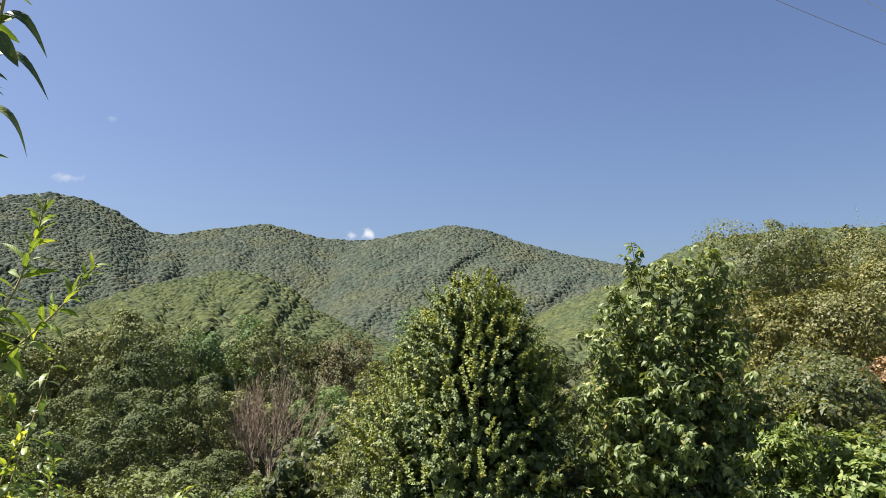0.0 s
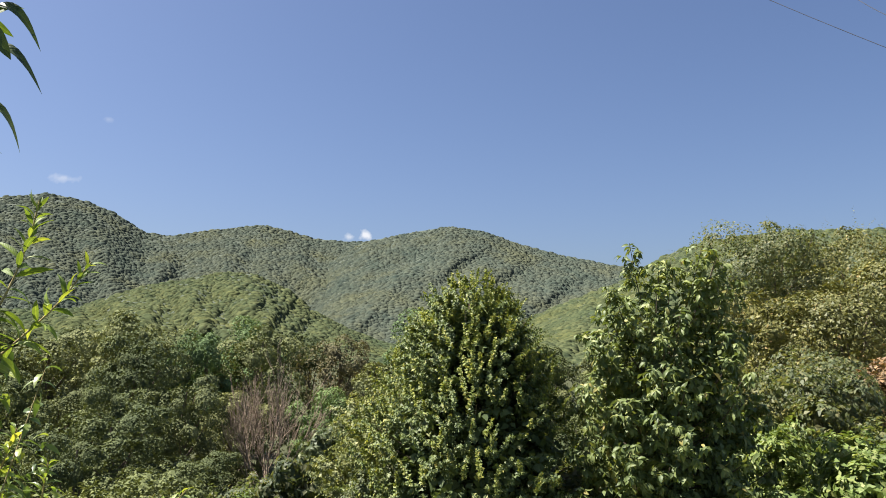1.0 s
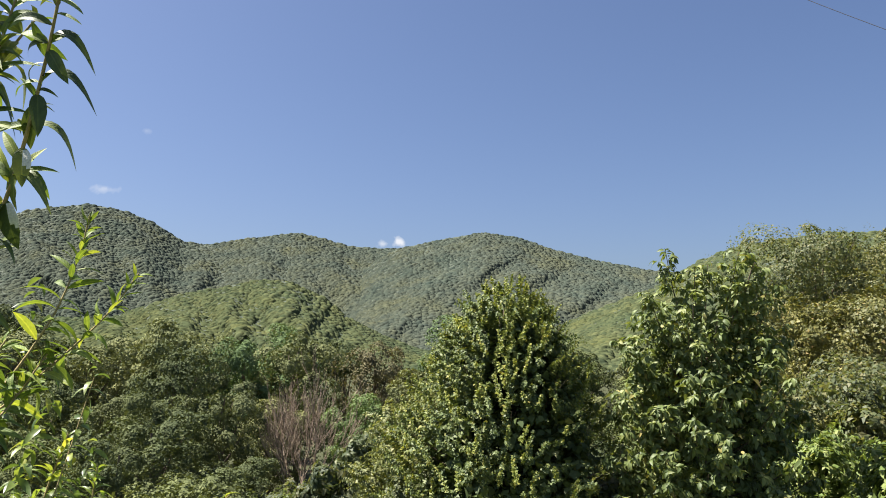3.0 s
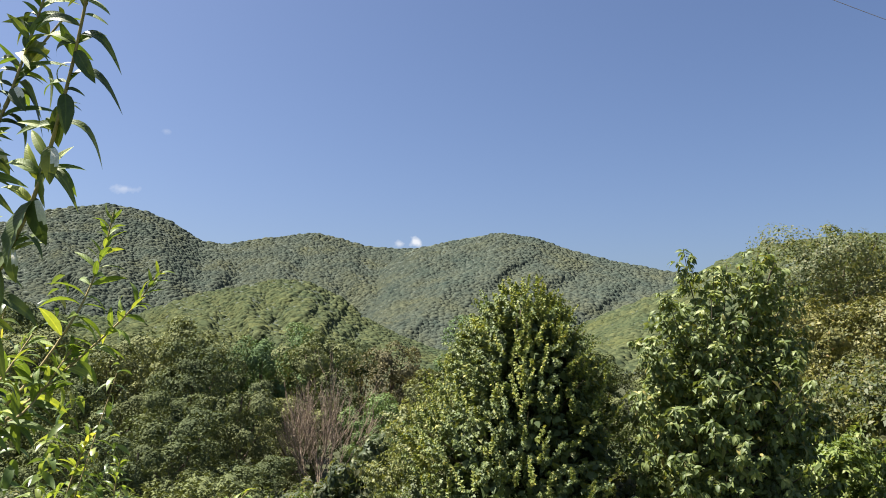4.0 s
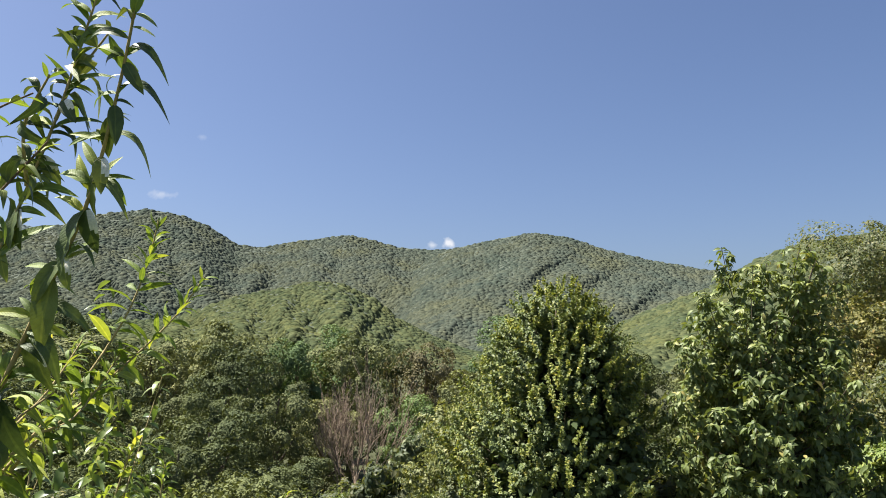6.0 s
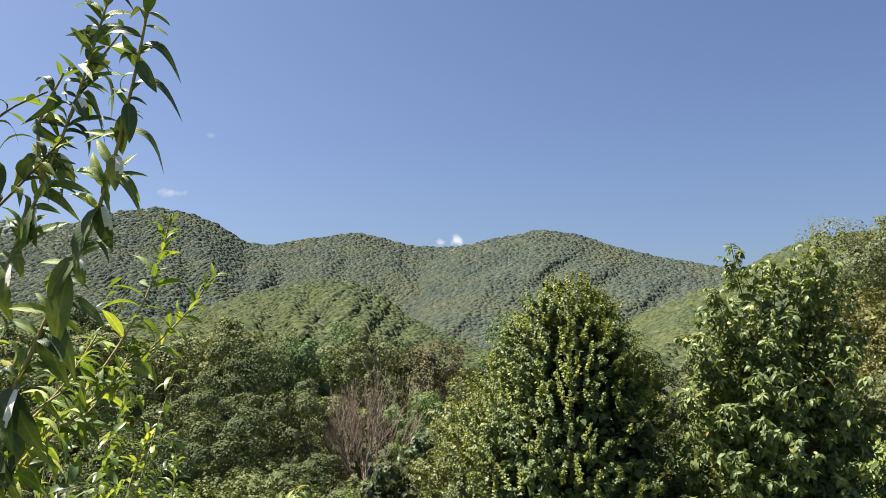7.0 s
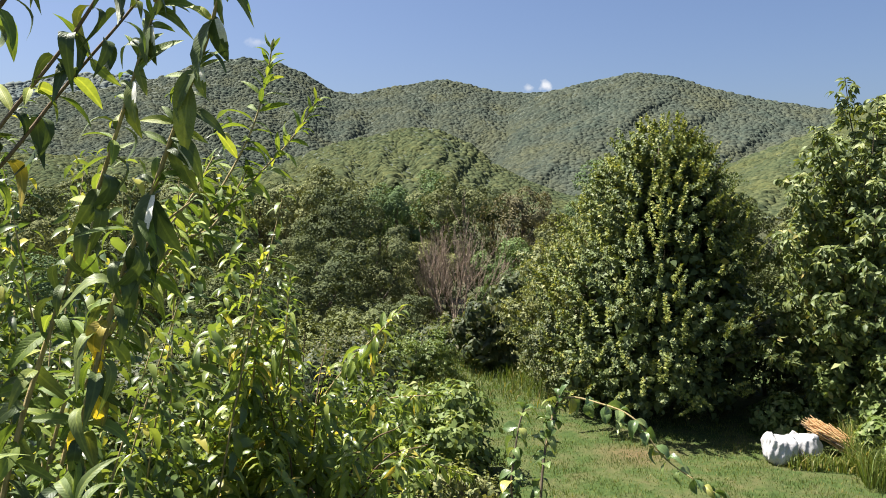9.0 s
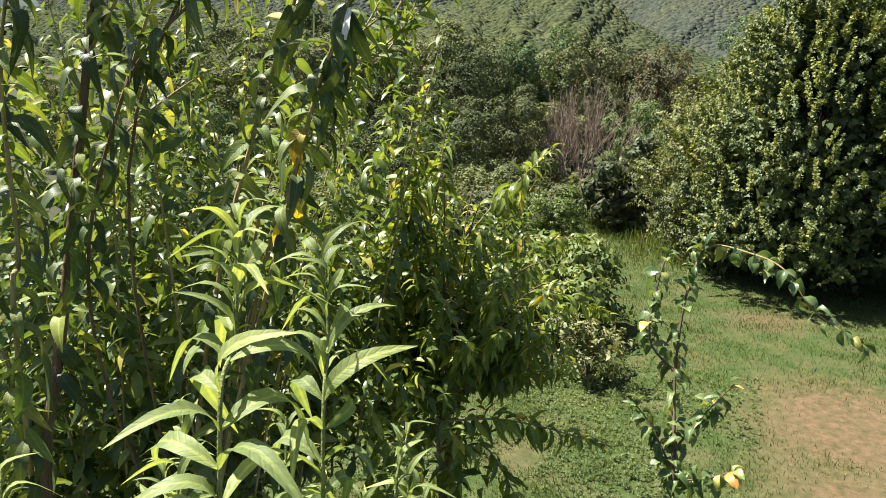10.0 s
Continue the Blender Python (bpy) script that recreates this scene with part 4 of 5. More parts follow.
    shrub((6.9, 10.8), 1.9, 1.1, GREEN_TREE, mid, "dark green shrub at the garden edge", 71, 10, 40, 14)
    # dark bush behind the peach bush
    shrub((-1.4, 6.25), 0.65, 0.45, PALE_SHRUB, small, "leafy green bush on the lawn behind the peach tree", 72, 8, 18, 10)
    shrub((-2.7, 6.2), 0.8, 0.6, PALE_SHRUB, mid, "low green bush on the lawn behind the peach tree", 73, 8, 36, 12)


shrubs()


# ---- near plants ----
def one_leaf(name, shape, material, under=None, side=0):
    """under, side: the sheen material, and the half (0 or 1) where the sun's sheen is painted on its felt near the
    crest of the bend.
    """
    me = quick_mesh(name, *shape, material)
    if under:
        me.materials.append(under)
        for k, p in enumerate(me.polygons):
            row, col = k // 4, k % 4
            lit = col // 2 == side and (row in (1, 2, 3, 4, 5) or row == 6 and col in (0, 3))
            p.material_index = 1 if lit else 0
    return me


LONG_LEAVES = [one_leaf("leaf", fine_leaf(w, d, l, f, 0.38, 7, 0.07, t * 0.5, k), BUDDLEIA) for k, (w, d, l, f, t) in
               enumerate(((0.27, 1.3, 0.6, 0.35, 0.3), (0.33, 1.6, 0.7, 0.3, -0.3), (0.25, 1.0, 0.5, 0.4, 0.5), (0.34, 1.9, 0.8, 0.3, 0.2), (0.28, 1.45, 0.5, 0.5, -0.6)))]
YOUNG_LEAVES = [one_leaf("leaf", fine_leaf(0.23, d, 0.3, 0.35, 0.4, 6, 0.06, t, 20 + k), BUDDLEIA_YOUNG) for k, (d, t) in enumerate(((0.35, 0.0), (0.55, 0.3), (0.7, -0.3)))]
PALE_LEAVES = [one_leaf("leaf", fine_leaf(w, d, l, 0.3, 0.42, 7, 0.06, t, 30 + k), PALE) for k, (w, d, l, t) in enumerate(((0.17, 1.1, 0.6, 0.0), (0.19, 1.4, 0.7, 0.25), (0.16, 0.9, 0.5, -0.3), (0.18, 1.6, 0.7, 0.1)))]
PEACH_LEAVES = [one_leaf("leaf", fine_leaf(0.26, d, 0.25, 0.45, 0.4, 5, 0.05, t, 40 + k), PEACH_ONE) for k, (d, t) in enumerate(((0.5, 0.2), (0.8, -0.3), (1.1, 0.5)))]
PEAR_LEAVES = [one_leaf("leaf", fine_leaf(w, d, 0.3, f, 0.42, 5, 0.12, t, 50 + k), PEAR) for k, (w, d, f, t) in enumerate(((0.55, 0.4, 0.5, 0.2), (0.5, 0.9, 0.8, -0.5), (0.45, 1.2, 0.9, 0.8), (0.6, 0.7, 0.4, 0.0)))]


def leafy_stem(rng, parent, points, r0, r1, bark, leaves, gap, length, hang=0.5, first=0.0, pairs=True, rise=0.4, tip_leaf=0.45, name="stem", cluster=1, tip_zone=0.2, below=9.0):
    """One shoot with its leaves, each a piece of its own, in crossed pairs or a spiral; none of them over the height 'below'."""
    line = bend(points, 8)
    st = part(name, quick_mesh(name, *tubes([(line, r0, r1)], 7), bark), parent)
    seg = np.linalg.norm(np.diff(line, axis=0), axis=1)
    dist = np.concatenate([[0], np.cumsum(seg)])
    total = dist[-1]
    at, k = first * total, 0
    while at < total - 0.004:
        p = np.array([np.interp(at, dist, line[:, i]) for i in range(3)])
        ahead = np.array([np.interp(min(at + 0.01, total), dist, line[:, i]) for i in range(3)])
        behind = np.array([np.interp(max(at - 0.01, 0), dist, line[:, i]) for i in range(3)])
        if p[2] > below:
            break
        d = unit((ahead - behind)[None])[0]
        a = unit(np.cross(d, (0.23, 0.11, 0.97))[None])[0]
        b = np.cross(d, a)
        f = at / total
        near_tip = smoothstep((f - 1 + tip_zone) / tip_zone)
        count = 2 if pairs else int(rng.integers(max(1, cluster - 1), cluster + 2)) if cluster > 1 else 1
        for side in range(count):
            ph = k * (math.pi / 2 if pairs else 2.4) + side * (math.pi if pairs else 2.4) + rng.normal(0, 0.3)
            out = a * math.cos(ph) + b * math.sin(ph)
            axis = out + d * (rise + 1.1 * near_tip) + rng.normal(0, 0.15, 3)
            axis[2] -= hang * (1 - near_tip) * rng.uniform(0.3, 1.4)
            ln = length * rng.uniform(0.75, 1.15) * (1 - (1 - tip_leaf) * near_tip)
            turn = orient(axis[None], np.array([[0, 0, 1.0]]) + rng.normal(0, 0.25, (1, 3)), rng.normal(0, 0.35, 1))[0]
            ob = new("leaf", leaves[int(rng.integers(len(leaves)))])
            ob.parent = st
            m = Matrix([list(row) for row in turn]).to_4x4()
            ob.matrix_basis = Matrix.Translation(p + out * r0 * 0.5) @ m @ Matrix.Diagonal((ln, ln, ln, 1))
        at += gap * rng.uniform(0.8, 1.2) * (1 - 0.55 * near_tip)
        k += 1
    return st


ARCHED = [one_leaf("leaf", fine_leaf(w, d, 0.55, 0.4, 0.36, 9, 0.05, t, 60 + k), BUDDLEIA) for k, (w, d, t) in enumerate(((0.22, 1.0, 0.2), (0.25, 1.3, -0.3), (0.22, 0.75, 0.35)))]
HANGING = [one_leaf("leaf", fine_leaf(w, d, 0.1, 0.35, 0.4, 8, 0.08, t, 70 + k), BUDDLEIA) for k, (w, d, t) in enumerate(((0.34, 0.3, 0.2), (0.38, 0.2, -0.3), (0.3, 0.4, 0.5)))]
SHEEN_LEAVES = [[one_leaf("leaf", fine_leaf(w, 0.3, 0.1, 0.3, 0.4, 12, 0.05, 0.0, 80 + k), BUDDLEIA, FELT_SHEEN, k) for w in (0.4, 0.44)] for k in (0, 1)]
LIGHT = [one_leaf("leaf", fine_leaf(w, d, 0.25, 0.35, 0.4, 7, 0.06, t, 90 + k), BUDDLEIA_YOUNG) for k, (w, d, t) in enumerate(((0.26, 0.45, 0.2), (0.3, 0.7, -0.3), (0.24, 0.3, 0.4)))]
YELLOWED = [one_leaf("leaf", fine_leaf(0.3, 0.3, 0.1, 0.3, 0.45, 7, 0.1, 0.4, 95), YELLOW_LEAF)]


def single_leaves(rng, stem, points, leaves):
    """Leaves told apart one by one: height, direction seen from the garden (degrees, 0 right, 90 up), length in cm, kind."""
    line = bend(points, 8)
    for z, way, cm, kind in leaves:
        p = np.array([np.interp(z, line[:, 2], line[:, i]) for i in range(3)])
        a = radians(way + rng.normal(0, 4) - (15 if kind == 0 and abs(way) < 40 else 0))
        out = np.array([math.cos(a) * 0.94, rng.uniform(-0.35, 0.25), math.sin(a)])
        up = np.array([0.25, -0.75, 0.75]) if kind in (0, 3) else np.array([rng.uniform(-0.35, 0.35), -1.0, 0.35])
        turn = orient(out[None], (up + rng.normal(0, 0.15, 3))[None], rng.normal(0, 0.15, 1))[0]
        # the half that tilts to the sun gets the painted white sheen
        sheen_pair = SHEEN_LEAVES[1 if turn[:, 0] @ np.array([math.sin(sa), math.cos(sa), 0.3]) < 0 else 0]
        kinds = (ARCHED, HANGING, sheen_pair, LIGHT, YELLOWED)[kind]
        ob = new("leaf", kinds[int(rng.integers(len(kinds)))])
        ob.parent = stem
        ob.matrix_basis = Matrix.Translation(p) @ Matrix([list(row) for row in turn]).to_4x4() @ Matrix.Diagonal((cm / 100 * (0.84, 1.0, 1.05, 1.05, 1.0)[kind],) * 3 + (1,))


def small_leaves(rng, stem, points, low, high, count):
    """Short young leaves in the axils between the long ones."""
    single_leaves(rng, stem, points, [(rng.uniform(low, high), rng.choice([20, 45, 70, 110, 135, 160, 175, 0]) + rng.normal(0, 15), rng.uniform(4.0, 7.5), int(rng.choice([0, 3, 3, 3]))) for _ in range(count)])


def butterfly_bush():
    rng = np.random.default_rng(21)
    base = (-1.6, 1.35, float(ground_z(-1.6, 1.35)))
    t = thing("butterfly_bush", base, "tall butterfly bush with long drooping dark green leaves", "bush")
    foot = np.array([-1.55, 1.3, 1.25])
    main = dict(leaves=LONG_LEAVES + LIGHT, gap=0.035, length=0.106, hang=0.9, rise=0.28, tip_zone=0.1)
    right = [foot, (-1.3, 1.2, 1.9), (-1.14, 1.18, 2.34), (-1.05, 1.23, 2.71), (-0.925, 1.2, 2.95), (-0.862, 1.19, 3.08), (-0.765, 1.15, 3.24), (-0.69, 1.1, 3.42), (-0.64, 1.06, 3.58)]
    st = leafy_stem(rng, t, right, 0.0075, 0.0022, STEM_TAN, first=0.3, below=2.9, **main)
    single_leaves(rng, st, right, ((3.49, 10, 10, 0), (3.47, -60, 6.5, 1), (3.43, 20, 11.5, 0), (3.41, 5, 4, 0), (3.405, -80, 7.5, 1), (3.355, 15, 11.5, 0), (3.325, -75, 6.5, 2), (3.39, -112, 8, 1), (3.31, -105, 9, 1),
                                   (3.28, 10, 10.5, 0), (3.245, -82, 8, 2), (3.24, -108, 12, 1), (3.18, 5, 8.5, 0), (3.165, -75, 6, 2), (3.16, -125, 10, 1), (3.505, 165, 9, 0), (3.48, 190, 6, 0), (3.45, 200, 6, 0),
                                   (3.13, -95, 13, 1), (3.09, 0, 13, 0), (3.05, -85, 12.5, 2), (3.04, -20, 14, 0), (2.94, -100, 12.5, 2), (2.93, -70, 13, 1), (2.95, 160, 9, 0)))
    single_leaves(rng, st, right, ((2.64, -100, 8, 4), (2.55, -80, 9, 4), (2.49, -110, 9, 4), (2.72, 190, 8, 3), (2.78, 15, 9, 0), (2.58, -60, 10, 1), (2.84, -95, 10, 2)))
    small_leaves(rng, st, right, 2.9, 3.58, 44)
    middle = [foot, (-1.4, 1.2, 1.9), (-1.285, 1.19, 2.35), (-1.23, 1.27, 2.66), (-1.13, 1.31, 2.96), (-1.02, 1.3, 3.21), (-0.93, 1.3, 3.45), (-0.86, 1.3, 3.7)]
    st = leafy_stem(rng, t, middle, 0.0075, 0.0022, STEM_TAN, first=0.3, below=3.1, **main)
    single_leaves(rng, st, middle, ((3.63, 160, 7, 0), (3.63, 20, 5, 3), (3.55, 60, 6, 3), (3.56, 20, 6, 0), (3.53, 150, 7, 0), (3.52, 170, 8, 0), (3.52, 15, 9, 3), (3.49, 165, 7, 0), (3.49, -50, 6, 2), (3.5, 35, 6.5, 0),
                                    (3.43, 170, 10, 0), (3.43, 15, 10, 3), (3.44, -15, 10, 0), (3.38, -60, 6.5, 2), (3.39, -110, 6.5, 1), (3.3, 25, 10, 3), (3.3, 0, 11, 0), (3.28, -90, 8.5, 2), (3.28, -102, 9, 1),
                                    (3.23, 165, 10, 0), (3.18, 30, 12, 3), (3.2, -80, 7, 1), (3.17, -90, 9, 2), (3.15, -100, 11, 1)))
    small_leaves(rng, st, middle, 3.0, 3.7, 64)
    leafy_stem(rng, t, [foot, (-1.5, 1.0, 2.2), (-1.3, 0.95, 2.75), (-1.094, 1.01, 2.98), (-1.03, 1.06, 3.09), (-0.98, 1.085, 3.16), (-0.91, 1.114, 3.25), (-0.84, 1.15, 3.36)], 0.0045, 0.002, STEM_BROWN, first=0.45, **{**main, "gap": 0.042, "length": 0.088, "hang": 0.6})
    leafy_stem(rng, t, [foot - (0.05, 0.4, -0.1), (-1.483, 0.82, 1.95), (-1.498, 0.91, 2.23), (-1.485, 0.98, 2.56), (-1.465, 1.03, 2.83), (-1.448, 1.05, 2.95), (-1.36, 1.1, 3.15), (-1.266, 1.2, 3.3), (-1.17, 1.25, 3.5)], 0.0145, 0.0035, STEM_BROWN, first=0.35, **main)
    leafy_stem(rng, t, [foot - (0.1, 0.4, -0.1), (-1.445, 0.77, 2.32), (-1.461, 0.81, 2.46), (-1.487, 0.85, 2.85), (-1.45, 0.95, 3.2)], 0.0065, 0.003, STEM_TAN, first=0.25, **main)
    thin = {**main, "gap": 0.06, "length": 0.075}
    leafy_stem(rng, t, [foot, (-1.35, 1.0, 2.6), (-0.922, 1.042, 3.252), (-0.917, 1.06, 3.345), (-0.912, 1.109, 3.404), (-0.872, 1.148, 3.447)], 0.004, 0.0015, STEM_BROWN, first=0.62, **thin)
    side = dict(leaves=LONG_LEAVES + LIGHT, gap=0.034, length=0.08, hang=0.5, name="side_shoot")
    for a, b, c in (((-0.98, 1.3, 3.32), (-0.95, 1.24, 3.42), (-0.88, 1.2, 3.5)), ((-0.93, 1.3, 3.45), (-0.92, 1.34, 3.55), (-0.86, 1.36, 3.66)), ((-1.05, 1.23, 2.71), (-1.0, 1.3, 2.85), (-0.93, 1.36, 2.93)),
                    ((-1.3, 0.95, 2.75), (-1.22, 1.0, 3.0), (-1.17, 1.02, 3.2)), ((-1.465, 1.03, 2.83), (-1.35, 1.05, 3.0), (-1.3, 1.1, 3.2)), ((-1.485, 0.98, 2.56), (-1.4, 1.1, 2.7), (-1.3, 1.2, 2.8))):
        leafy_stem(rng, t, [a, b, c], 0.004, 0.002, STEM_TAN, first=0.1, **side)
    young = dict(leaves=YOUNG_LEAVES, gap=0.03, length=0.098, hang=0.3, rise=0.3, tip_zone=0.12)
    leafy_stem(rng, t, [foot, (-1.3, 1.45, 2.45), (-1.18, 1.61, 2.77), (-1.106, 1.73, 2.93), (-1.05, 1.82, 3.1), (-1.014, 1.85, 3.245), (-0.989, 1.845, 3.35)], 0.0048, 0.0018, STEM_TAN, first=0.6, **young)
    leafy_stem(rng, t, [foot, (-1.3, 1.45, 2.42), (-1.177, 1.606, 2.75), (-1.12, 1.716, 2.86), (-1.024, 1.836, 3.0), (-0.951, 1.89, 3.1), (-0.886, 1.915, 3.206)], 0.0048, 0.0018, STEM_TAN, first=0.6, **young)
    for pts in ([foot, (-1.3, 1.35, 2.4), (-1.167, 1.46, 2.752), (-1.113, 1.603, 2.911), (-1.089, 1.694, 3.031)], [foot, (-1.3, 1.4, 2.4), (-1.128, 1.513, 2.781), (-1.078, 1.664, 2.855), (-1.045, 1.804, 3.01)]):
        leafy_stem(rng, t, pts, 0.005, 0.002, STEM_TAN, first=0.5, **young)
    # the body of the bush, further in
    B, D, L, lines = [], [], [], []
    for _ in range(120):
        tip = np.array([rng.uniform(-3.0, -1.2), rng.uniform(1.0, 2.7), rng.uniform(1.9, 3.35)])
        tip[2] -= 0.55 * max(0.0, tip[0] + 1.65)
        st = foot + rng.normal(0, 0.15, 3) * (1, 1, 0) + np.array([min(0.0, (tip[0] + 1.6) * 0.5), (tip[1] - 1.35) * 0.5, 0])
        mid = st + (tip - st) * 0.55 + np.array([0, 0, 0.1])
        lines.append((bend([st, mid, tip], 6), 0.005, 0.0015))
        B.append(st + (tip - st) * 0.15)
        D.append(tip - st)
        L.append(np.linalg.norm(tip - st) * 0.87)
    for limb in lines[::3]:
        part("branch", quick_mesh("branch", *tubes([limb], 5), STEM_TAN), t)
    (v, q), _ = shoot_leaves(rng, np.array(B), np.array(D), np.array(L), 70, leaf_shape(0.1, 0.032, 4, 0.55, 0.35, 0.4, 0.08), 1.0, hang=0.5, arch=0.0, upright=0.35, jitter=0.4)
    part("foliage", quick_mesh("foliage", v, q, BUDDLEIA_MASS), t, kind="stuff")
    n = 150
    low = np.stack([rng.uniform(-2.9, -0.95, n), rng.uniform(1.2, 2.6, n), rng.uniform(1.0, 1.7, n)], -1)
    (v, q), _ = shoot_leaves(rng, low, rng.normal(0, 0.5, (n, 3)) + np.array([0, 0, 1.0]), rng.uniform(0.25, 0.55, n), 24, leaf_shape(0.09, 0.03, 3, 0.5, 0.35, 0.4), 1.0, hang=0.4, arch=0.0, jitter=0.4)
    part("low_foliage", quick_mesh("low_foliage", v, q, BUDDLEIA_MASS), t, kind="stuff")


butterfly_bush()


def young_plant():
    """The downy pale shoots that stand right before the camera at the end."""
    rng = np.random.default_rng(23)
    base = (-0.62, 0.45, float(ground_z(-0.62, 0.45)))
    t = thing("butterfly_bush", base, "young butterfly bush with pale downy light green leaves", "bush")
    spec = [((-0.6, 0.3), [(-0.654, 0.406, 2.358), (-0.682, 0.482, 2.515), (-0.695, 0.522, 2.651)], 0.0036, 0.125, 0.034),
            ((-0.56, 0.45), [(-0.605, 0.54, 2.293), (-0.642, 0.622, 2.472), (-0.665, 0.648, 2.576)], 0.0034, 0.112, 0.032),
            ((-0.5, 0.55), [(-0.52, 0.62, 2.1), (-0.554, 0.643, 2.246), (-0.557, 0.697, 2.331)], 0.0035, 0.08, 0.032),
            ((-0.8, 0.45), [(-0.82, 0.52, 2.1), (-0.858, 0.561, 2.234), (-0.886, 0.61, 2.34)], 0.0035, 0.08, 0.032),
            ((-0.6, 0.5), [(-0.64, 0.56, 2.1), (-0.7, 0.6, 2.25), (-0.72, 0.63, 2.34)], 0.0035, 0.09, 0.034),
            ((-0.45, 0.6), [(-0.44, 0.64, 1.95), (-0.43, 0.66, 2.12), (-0.42, 0.69, 2.2)], 0.0035, 0.08, 0.032),
            ((-0.9, 0.3), [(-0.93, 0.33, 2.0), (-0.97, 0.36, 2.22), (-1.0, 0.4, 2.32)], 0.0035, 0.09, 0.034),
            ((-0.7, 0.35), [(-0.74, 0.4, 2.05), (-0.78, 0.45, 2.2), (-0.8, 0.5, 2.3)], 0.0035, 0.09, 0.034)]
    for _ in range(9):
        x, y = rng.uniform(-1.05, -0.3), rng.uniform(0.45, 0.85)
        h = rng.uniform(2.0, 2.25)
        spec.append(((x + 0.05, y - 0.03), [(x + 0.02, y, h - 0.25), (x, y, h - 0.1), (x - 0.02, y + 0.02, h)], 0.003, rng.uniform(0.07, 0.1), 0.032))
    for (x, y), pts, r, ln, gap in spec:
        leafy_stem(rng, t, [(x, y, float(ground_z(x, y)) - 0.02), *pts], r, r * 0.45, STEM_GREEN, PALE_LEAVES, gap * 1.2, ln * 1.3, hang=0.1, first=0.4, rise=0.5, tip_leaf=0.5)


young_plant()


def peach_tree():
    rng = np.random.default_rng(25)
    base = np.array([-1.38, 2.75, float(ground_z(-1.38, 2.75)) - 0.03])
    t = thing("peach_tree", base, "bushy peach tree with narrow drooping glossy leaves", "fruit tree")
    crownbase = base + np.array([0.02, 0, 1.1])
    part("trunk", quick_mesh("trunk", *tubes([(bend([base, base + (0.03, 0, 0.4), crownbase], 5), 0.05, 0.035)], 8), BARK), t)
    # single shoots that stand out, with leaves that can be told apart
    near = dict(leaves=PEACH_LEAVES, pairs=False, hang=0.8, rise=0.35)
    for pts, first in (([(-1.7, 2.7, 1.5), (-1.4, 2.35, 2.2), (-1.341, 2.322, 2.515), (-1.29, 2.364, 2.75)], 0.35), ([(-1.6, 2.7, 1.5), (-1.34, 2.36, 2.3), (-1.296, 2.35, 2.58)], 0.35),
                       ([(-1.6, 2.8, 1.5), (-1.3, 2.5, 2.3), (-1.25, 2.484, 2.63)], 0.35), ([(-1.65, 2.9, 1.6), (-1.184, 2.769, 2.192), (-1.0, 2.7, 2.38), (-0.861, 2.645, 2.513)], 0.2),
                       ([(-1.65, 3.0, 1.6), (-1.2, 3.1, 1.98), (-0.82, 3.254, 2.026)], 0.15), ([(-1.6, 3.0, 1.5), (-1.218, 2.673, 1.889), (-0.9, 2.85, 1.86), (-0.673, 2.988, 1.742)], 0.15),
                       ([(-1.6, 2.8, 1.3), (-1.331, 2.197, 1.47), (-0.95, 2.4, 1.46), (-0.572, 2.603, 1.328)], 0.2), ([(-1.7, 2.6, 1.5), (-1.616, 2.277, 1.972), (-1.58, 2.15, 2.2)], 0.2),
                       ([(-1.37, 2.72, 0.95), (-1.22, 2.5, 1.1), (-1.02, 2.3, 0.82)], 0.1), ([(-1.36, 2.72, 0.75), (-1.3, 2.5, 0.85), (-1.22, 2.28, 0.6)], 0.1),
                       ([(-1.36, 2.74, 1.0), (-1.14, 2.7, 1.15), (-0.88, 2.62, 0.85)], 0.1), ([(-1.37, 2.72, 0.85), (-1.42, 2.5, 1.0), (-1.4, 2.3, 0.8)], 0.1)):
        leafy_stem(rng, t, pts, 0.007, 0.002, STEM_TAN, gap=0.034, length=0.11, first=first, name="shoot", cluster=3, **near)
    B, D, L, lines = [], [], [], []
    for _ in range(85):
        d = unit(rng.normal(0, 1, 3)[None])[0]
        tip = np.array([-1.28, 2.65, 1.96]) + d * np.array([0.66, 0.6, 0.53]) * rng.uniform(0.7, 1.0)
        tip[2] = max(tip[2], rng.uniform(1.5, 1.75) + max(0.0, 0.5 * (tip[0] + 1.25)))
        st = crownbase + (tip - crownbase) * 0.15
        mid = st + (tip - st) * 0.55 + np.array([0, 0, 0.15])
        lines.append((bend([crownbase, mid, tip], 6), 0.006, 0.0015))
        B.append(st)
        D.append(tip - st)
        L.append(np.linalg.norm(tip - st))
    for limb in lines[::2]:
        part("branch", quick_mesh("branch", *tubes([limb], 5), STEM_BROWN), t)
    (v, q), _ = shoot_leaves(rng, np.array(B), np.array(D), np.array(L), 64, leaf_shape(0.108, 0.032, 3, 0.55, 0.4, 0.4, 0.06), 1.0, hang=0.45, arch=0.12, upright=0.3, start=0.3, jitter=0.4)
    part("foliage", quick_mesh("foliage", v, q, PEACH), t, kind="stuff")


peach_tree()


